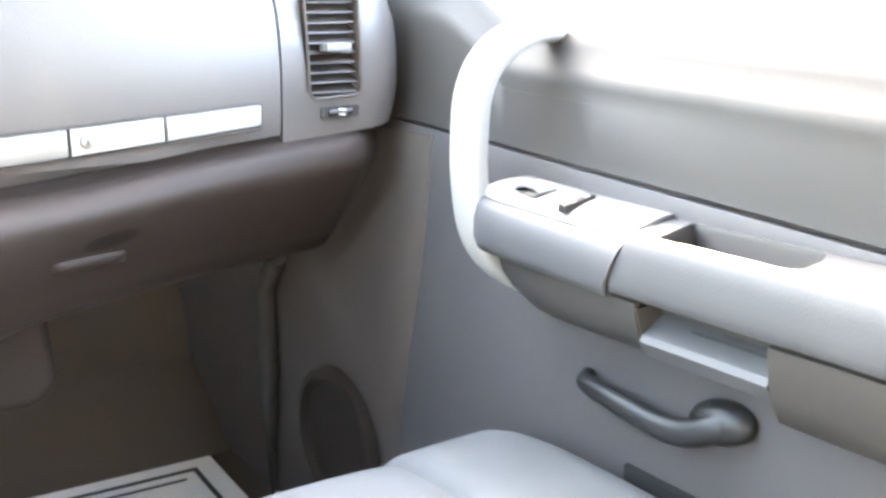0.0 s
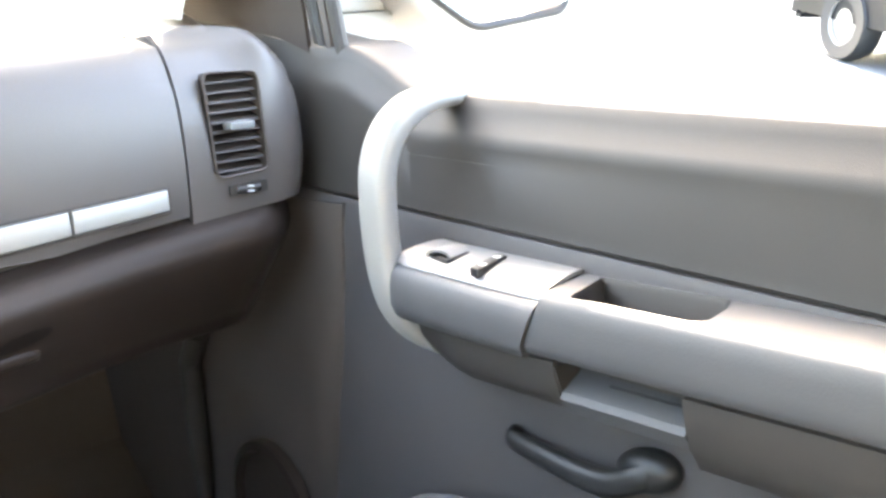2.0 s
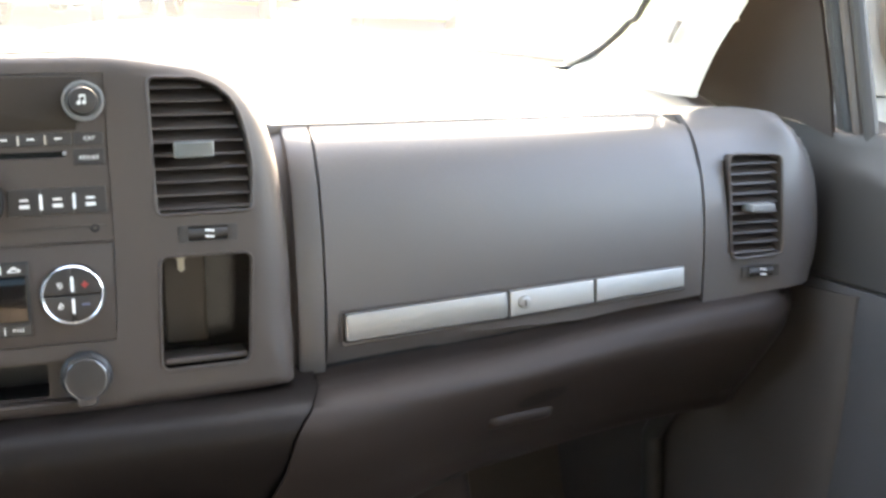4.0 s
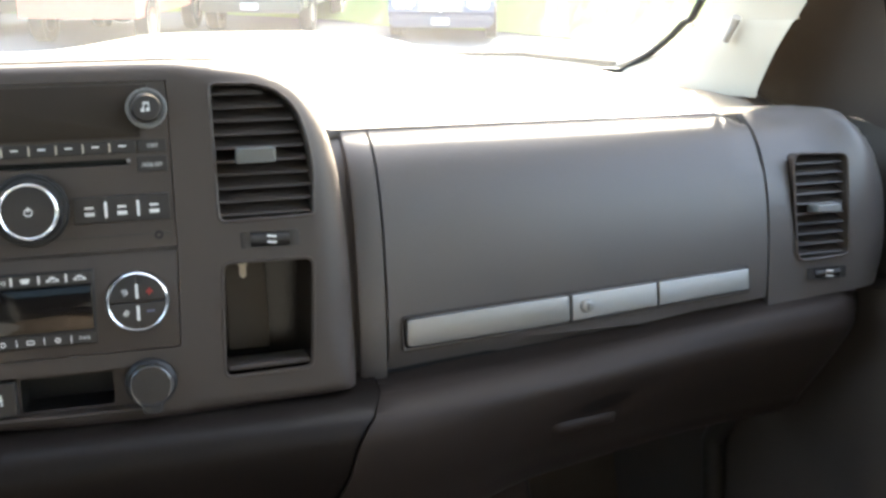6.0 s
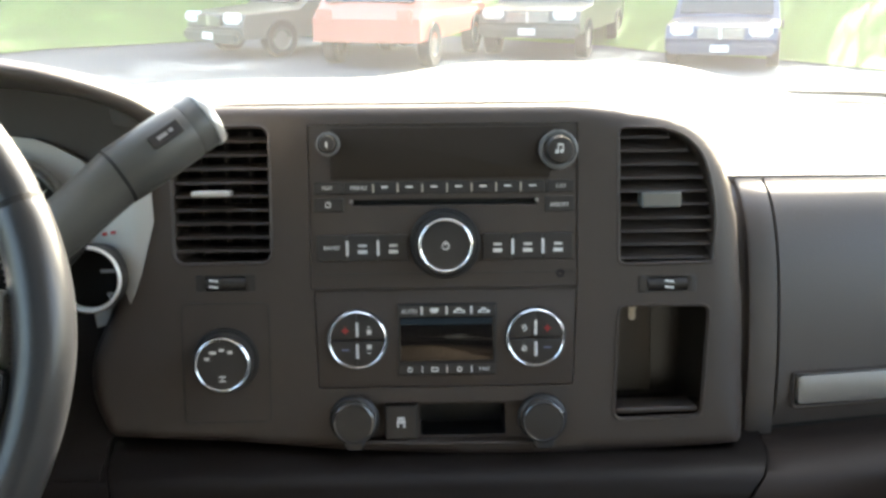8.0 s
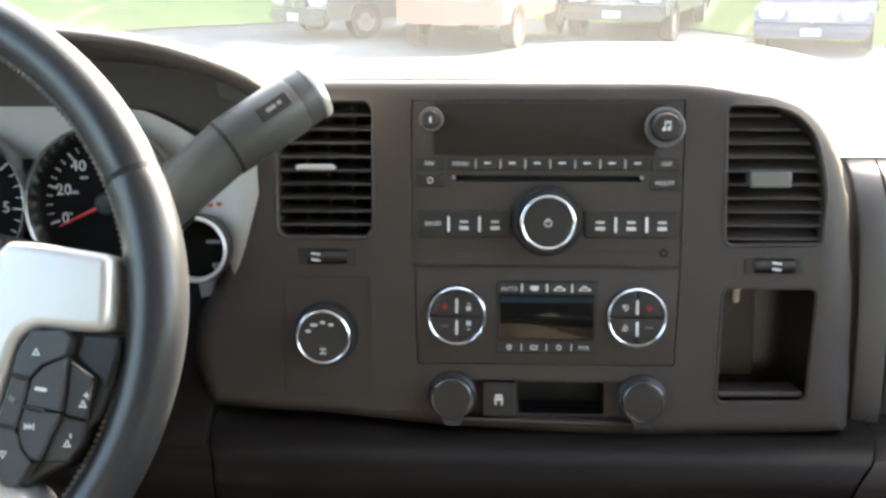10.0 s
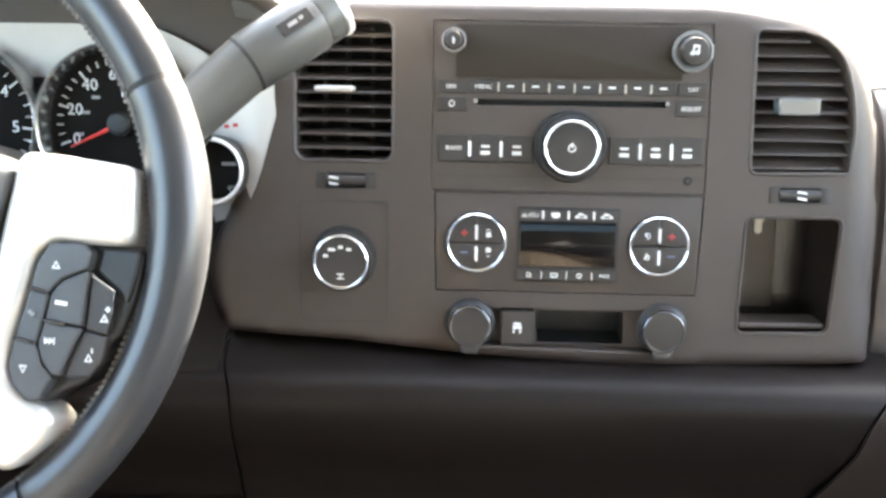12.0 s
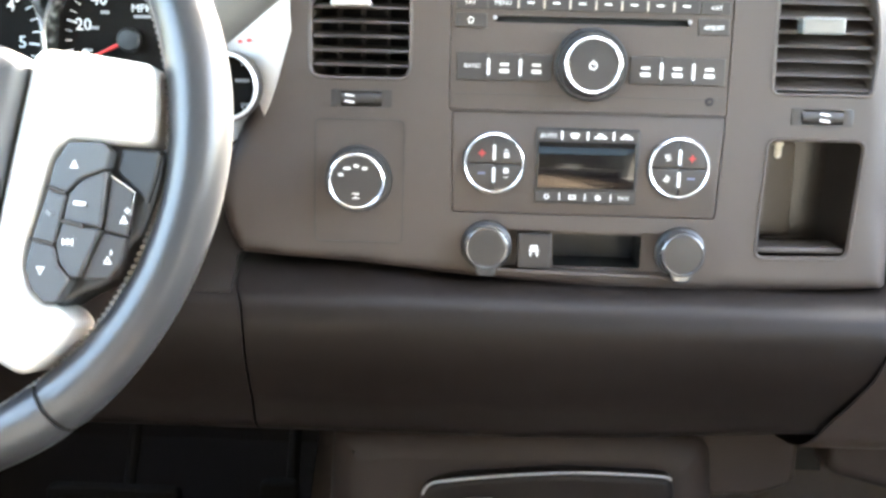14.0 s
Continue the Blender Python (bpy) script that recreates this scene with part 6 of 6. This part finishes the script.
BARK = material("bark", (0.10, 0.075, 0.055), 0.9, grain=20, bump=0.8, depth=0.01)
TANPAINT = material("tan_metallic_paint", (0.50, 0.46, 0.38), 0.40, 0.2, grain=3000, bump=0.02, vary=0.05)
# Red with the pale veil of glare over the lot put into it.
REDPAINT = material("red_car_paint", (0.42, 0.13, 0.095), 0.35, bump=0, coat=0.6, vary=0.05)
WHITEPAINT = material("white_car_paint", (0.75, 0.75, 0.75), 0.4, bump=0, coat=0.6, vary=0.03)
NAVYPAINT = material("navy_car_paint", (0.03, 0.045, 0.09), 0.3, bump=0, coat=0.8, vary=0.05)
DARKPAINT = material("dark_car_paint", (0.06, 0.065, 0.06), 0.35, bump=0, coat=0.6, vary=0.05)
BLACKPAINT = material("black_car_paint", (0.010, 0.010, 0.011), 0.4, bump=0, spec=0.3, vary=0.05)
CARGLASS = material("dark_car_glass", (0.03, 0.035, 0.04), 0.05, bump=0, coat=0.5)
HEADLAMP = material("headlamp_lens", (0.75, 0.78, 0.80), 0.15, bump=0, vary=0.02)
WORLD = Matrix()

rows = []
for i in range(25):
    y = 0.62 + 1.45 * i / 24
    r = []
    for j in range(31):
        x = -0.86 + 1.72 * j / 30
        bulge = 0.060 * smoothstep(-0.16, 0.16, x) * smoothstep(0.86, 0.55, x)
        fall = 0.06 * smoothstep(1.80, 2.07, y) ** 2 + 0.03 * (abs(x) / 0.86) ** 4
        r.append((x, y, 1.232 + 0.030 * (y - 0.62) / 1.45 + bulge * 0.6 * (0.4 + 0.6 * smoothstep(0.62, 1.2, y)) - fall))
    rows.append(r)
hoodthing = thing("truck_hood", "tan metallic truck hood with raised centre", "hood", m=WORLD)
part("panel", thick(loft(rows), 0.01), TANPAINT, hoodthing, "glossy tan metallic panel", 60)
part("front_clip", box(-0.95, 0.95, 0.55, 2.12, 0.55, 1.15, 0.06), TANPAINT, hoodthing)
part("bed", box(-0.95, 0.95, -4.3, -2.15, 0.55, 1.30, 0.05), TANPAINT, hoodthing)
part("under_body", box(-0.95, 0.95, -2.15, 0.55, 0.42, 0.60, 0.03), TANPAINT, hoodthing)
for wx, wy in ((-0.82, 1.35), (0.82, 1.35), (-0.82, -3.1), (0.82, -3.1)):
    tyre = part("tyre", lathe([(0.22, -0.12), (0.36, -0.13), (0.40, -0.10), (0.40, 0.10), (0.36, 0.13), (0.22, 0.12)], (wx, wy, 0.40), (1, 0, 0), 32), RUBBER, hoodthing)

# Housing plastic lightened; the glare over the mirror is in its colour.
MIRRORBODY = material("veiled_mirror_housing_plastic", (0.30, 0.28, 0.25), 0.6, bump=0.3)
GLASS_EDGE = anticlockwise(rounded([(0.957, 0.028), (1.10, 0.042), (1.125, 0.25), (0.862, 0.262), (0.856, 0.102), (0.900, 0.064)], 0.02, 6))
mir = thing("door_mirror", "grey plastic door mirror with a large mirror glass", "mirror")
part("housing", rolled(inset(GLASS_EDGE, -0.022), [inset(GLASS_EDGE, -0.003)], 0.060, 0.014, 0.15), MIRRORBODY, mir, "grey-beige housing lightened for glare", 60)
turn = pose(0.99, 0.075, 0.14, 0, 0, -20) @ pose(-0.99, -0.075, -0.14)
part("mirror_glass", plate(inset(GLASS_EDGE, 0.010), (), 0.076, 0.080), MIRROR, mir, "reflecting mirror glass", m=turn)
part("rim", loft([[(x, d, z) for x, z in (lambda r: r + [r[0]])(inset(GLASS_EDGE, k))] for k, d in ((-0.005, 0.059), (-0.001, 0.055), (0.004, 0.059), (0.004, 0.110))]), RUBBER, mir, "black rim")
part("arm", box(0.775, 0.885, 0.106, 0.26, -0.02, 0.0525, 0.004), MIRRORBODY, mir)
part("arm_cover", box(0.775, 0.885, 0.108, 0.255, 0.0545, 0.16, 0.004), MIRRORBODY, mir)


def lot_z(x, y):
    """The lot falls a little towards the far row of cars, and to the passenger's side."""
    return -(0.33 + 0.035 * max(-12, min(14, x))) * smoothstep(5, 18, y)


ground = loft([[(x, y, lot_z(x, y)) for x in (-400, -150, -60, -25, -12, -6, 0, 7, 14, 25, 60, 150, 400)] for y in (-400, -150, -60, -20, 0, 5, 6, 7, 8, 9, 10, 11, 12, 13, 14, 15, 16, 17, 18, 24, 40, 150, 400)])
tagged(part("ground", ground, ASPHALT, m=WORLD), "grey worn asphalt parking lot", "ground", kind="structure")
LAWN_EDGE = [(-300, 10), (-40, 13), (-10, 15.5), (-7, 17.4), (-6.4, 18.6), (-4.8, 20.3), (-3, 22.5), (1, 24.0), (4.2, 22.4), (5.0, 21.2), (6.5, 20.6), (7.4, 20.0), (8.6, 18.6), (9.6, 17.8), (13, 15.5), (40, 12), (300, 10)]
lawn = loft([[(x, edge + d, z + lot_z(x, edge + d)) for x, edge in LAWN_EDGE] for d, z in ((0, 0.03), (1.0, 0.22), (4, 1.1), (12, 3.6), (60, 9.0), (300, 12.0))])
tagged(part("lawn", lawn, GRASS, m=WORLD), "sunlit green grass bank behind the parking lot", "lawn", kind="structure")


def tree(at, h, spread, seed):
    rnd = random.Random(seed)
    t = thing("tree", "leafy green tree with an uneven crown on the bank", "tree", "trees behind the lot", m=pose(*at))
    part("trunk", tube([(0, 0, -0.2), (0.1, 0, h * 0.3), (0.0, 0.15, h * 0.7)], [0.22, 0.15, 0.05], 10), BARK, t)
    vs, fs = [], []
    for c in range(26):
        a, r = rnd.uniform(0, 6.28), spread * math.sqrt(rnd.random())
        cen = Vector((math.cos(a) * r, math.sin(a) * r, rnd.uniform(0.08, 1.0) * h))
        for k in range(90):
            p = cen + Vector([rnd.gauss(0, spread * 0.17) for _ in range(3)])
            u = Vector([rnd.uniform(-1, 1) for _ in range(3)]).normalized() * rnd.uniform(0.10, 0.22)
            w = u.orthogonal().normalized() * u.length * 0.6
            b = len(vs)
            vs += [p - u, p + w, p + u, p - w]
            fs.append((b, b + 1, b + 2, b + 3))
    me = bpy.data.meshes.new("crown")
    me.from_pydata([tuple(v) for v in vs], [], fs)
    part("crown", me, LEAF, t)
    return t


proto = [tree((-26, 36, 0.54), 7, 3.2, 1), tree((-18, 38, 0.54), 6, 3.4, 2), tree((12, 35, 0.54), 6.5, 3.0, 3)]
for i in range(26):
    rnd = random.Random(50 + i)
    copy_thing(proto[i % 3], pose(-44 + i * 4.0 + rnd.uniform(-1, 1), rnd.uniform(30, 34), 1.24, 0, 0, rnd.uniform(0, 360)))


# Taller copies added so that their shade falls on the left of the lot.
for x, y, turn, size in ((1.2, 28.5, 40, 1.75), (-3.2, 30.0, 150, 1.7), (-8.0, 29.0, 260, 1.65)):
    copy_thing(proto[1], pose(x, y, 1.2, 0, 0, turn) @ Matrix.Scale(size, 4))


def car(name, label, paint, at, turn, length, width, height, bonnet, kind_front=True, lift=0.0, lights=HEADLAMP):
    """A parked car, its front at local -y."""
    c = thing(name, label, "car", "parked cars", m=pose(*at, 0, 0, turn))
    hw, z0 = width / 2, 0.25 + lift
    waist = z0 + 0.62
    prof = [(-length / 2, z0 + 0.10), (-length / 2 - 0.05, z0 + 0.30), (-length / 2 + 0.05, z0 + 0.52), (-length / 2 + bonnet, waist + 0.02), (-length / 2 + bonnet + 0.75, height), (length / 2 - 0.9, height), (length / 2 - 0.25, waist + 0.05), (length / 2, z0 + 0.45), (length / 2, z0 + 0.08)]
    rows = []
    for s in (-1, -0.97, -0.8, -0.4, 0, 0.4, 0.8, 0.97, 1):
        k = 1 - 0.10 * abs(s) ** 6
        rows.append([(s * hw * (1 - 0.12 * max(0, (z - waist) / max(0.1, height - waist))), y * (1 - 0.035 * abs(s) ** 3), z0 + (z - z0) * (k if z > waist else 1)) for y, z in prof])
    body = loft(rows)
    for ring in (rows[0], rows[-1]):
        body.faces.new([body.verts.new(p) for p in ring])
    part("body", body, paint, c, sharp=30)
    for k, (ya, za, yb, zb_) in enumerate(((-length / 2 + bonnet + 0.06, waist + 0.08, -length / 2 + bonnet + 0.70, height - 0.06),)):
        part("windscreen", thick(loft([[(x * hw * 0.86, ya - 0.02, za), (x * hw * 0.80, yb - 0.02, zb_)] for x in (-1, 0, 1)]), 0.02), CARGLASS, c)
    for s in (-1, 1):
        part("side_window", box(min(s * hw * 0.93, s * (hw * 0.93 + 0.015)), max(s * hw * 0.93, s * (hw * 0.93 + 0.015)), -length / 2 + bonnet + 0.75, length / 2 - 1.0, waist + 0.08, height - 0.12, 0.01), CARGLASS, c)
        part("headlamp", box(s * hw * 0.70 - 0.20, s * hw * 0.70 + 0.20, -length / 2 - 0.06, -length / 2 + 0.12, z0 + 0.36, z0 + 0.54, 0.04), lights, c, "clear headlamp")
        for wy in (-length / 2 + 0.85, length / 2 - 0.85):
            ty = part("tyre", lathe([(0.20, -0.10), (0.32 + lift * 0.3, -0.11), (0.34 + lift * 0.3, 0.0), (0.32 + lift * 0.3, 0.11), (0.20, 0.10)], (s * (hw - 0.08), wy, 0.34 + lift * 0.3), (s, 0, 0), 28), RUBBER, c)
            part("rim", lathe([(0.22, 0.10), (0.20, 0.07), (0.05, 0.09), (0, 0.09)], (s * (hw - 0.08), wy, 0.34 + lift * 0.3), (s, 0, 0), 20), SILVER, ty)
    part("grille", box(-hw * 0.42, hw * 0.42, -length / 2 - 0.075, -length / 2 + 0.05, z0 + 0.30, z0 + 0.50, 0.02), BLACK, c, "dark grille")
    for k in range(4):
        part("grille_bar", box(-hw * 0.41, hw * 0.41, -length / 2 - 0.085, -length / 2 - 0.07, z0 + 0.325 + 0.045 * k, z0 + 0.340 + 0.045 * k), CHROME, c)
    part("grille_post", box(-0.025, 0.025, -length / 2 - 0.088, -length / 2 - 0.07, z0 + 0.30, z0 + 0.50), CHROME, c)
    part("bumper", box(-hw * 0.97, hw * 0.97, -length / 2 - 0.10, -length / 2 + 0.10, z0 + 0.02, z0 + 0.24, 0.05), paint, c)
    part("plate_bar", box(-0.16, 0.16, -length / 2 - 0.115, -length / 2 - 0.10, z0 + 0.08, z0 + 0.20), WHITEPAINT, c)
    for k in (-1, 1):
        part("rear_lamp", box(k * hw * 0.75 - 0.13, k * hw * 0.75 + 0.13, length / 2 - 0.05, length / 2 + 0.03, z0 + 0.40, z0 + 0.60, 0.02), REDPAINT, c)
    part("rear_window", thick(loft([[(x * hw * 0.84, length / 2 - 0.27, waist + 0.10), (x * hw * 0.78, length / 2 - 0.80, height - 0.10)] for x in (-1, 0, 1)]), 0.02), CARGLASS, c)
    return c


car("sedan", "dark green-grey parked sedan seen from its front corner", DARKPAINT, (-1.85, 19.95, lot_z(-2.4, 19)), -48, 4.7, 1.8, 1.42, 1.25)
car("red_suv", "red parked sport utility vehicle seen from behind, its paint paled for glare", REDPAINT, (-0.15, 18.7, lot_z(-0.5, 18)), 162, 4.4, 1.85, 1.75, 1.1, lift=0.12)
car("pickup", "black parked pickup truck with a bright grille", DARKPAINT, (3.0, 21.75, lot_z(3.2, 20)), -20, 5.2, 1.95, 1.85, 1.35, lift=0.15)
car("minivan", "dark navy parked minivan with a chrome cross grille", NAVYPAINT, (6.35, 20.75, lot_z(6.3, 20)), -20, 5.0, 1.98, 1.75, 1.05)
car("wagon", "black parked car with silver wheels", BLACKPAINT, (9.3, 2.45, 0), 155, 4.8, 1.85, 1.5, 1.2)
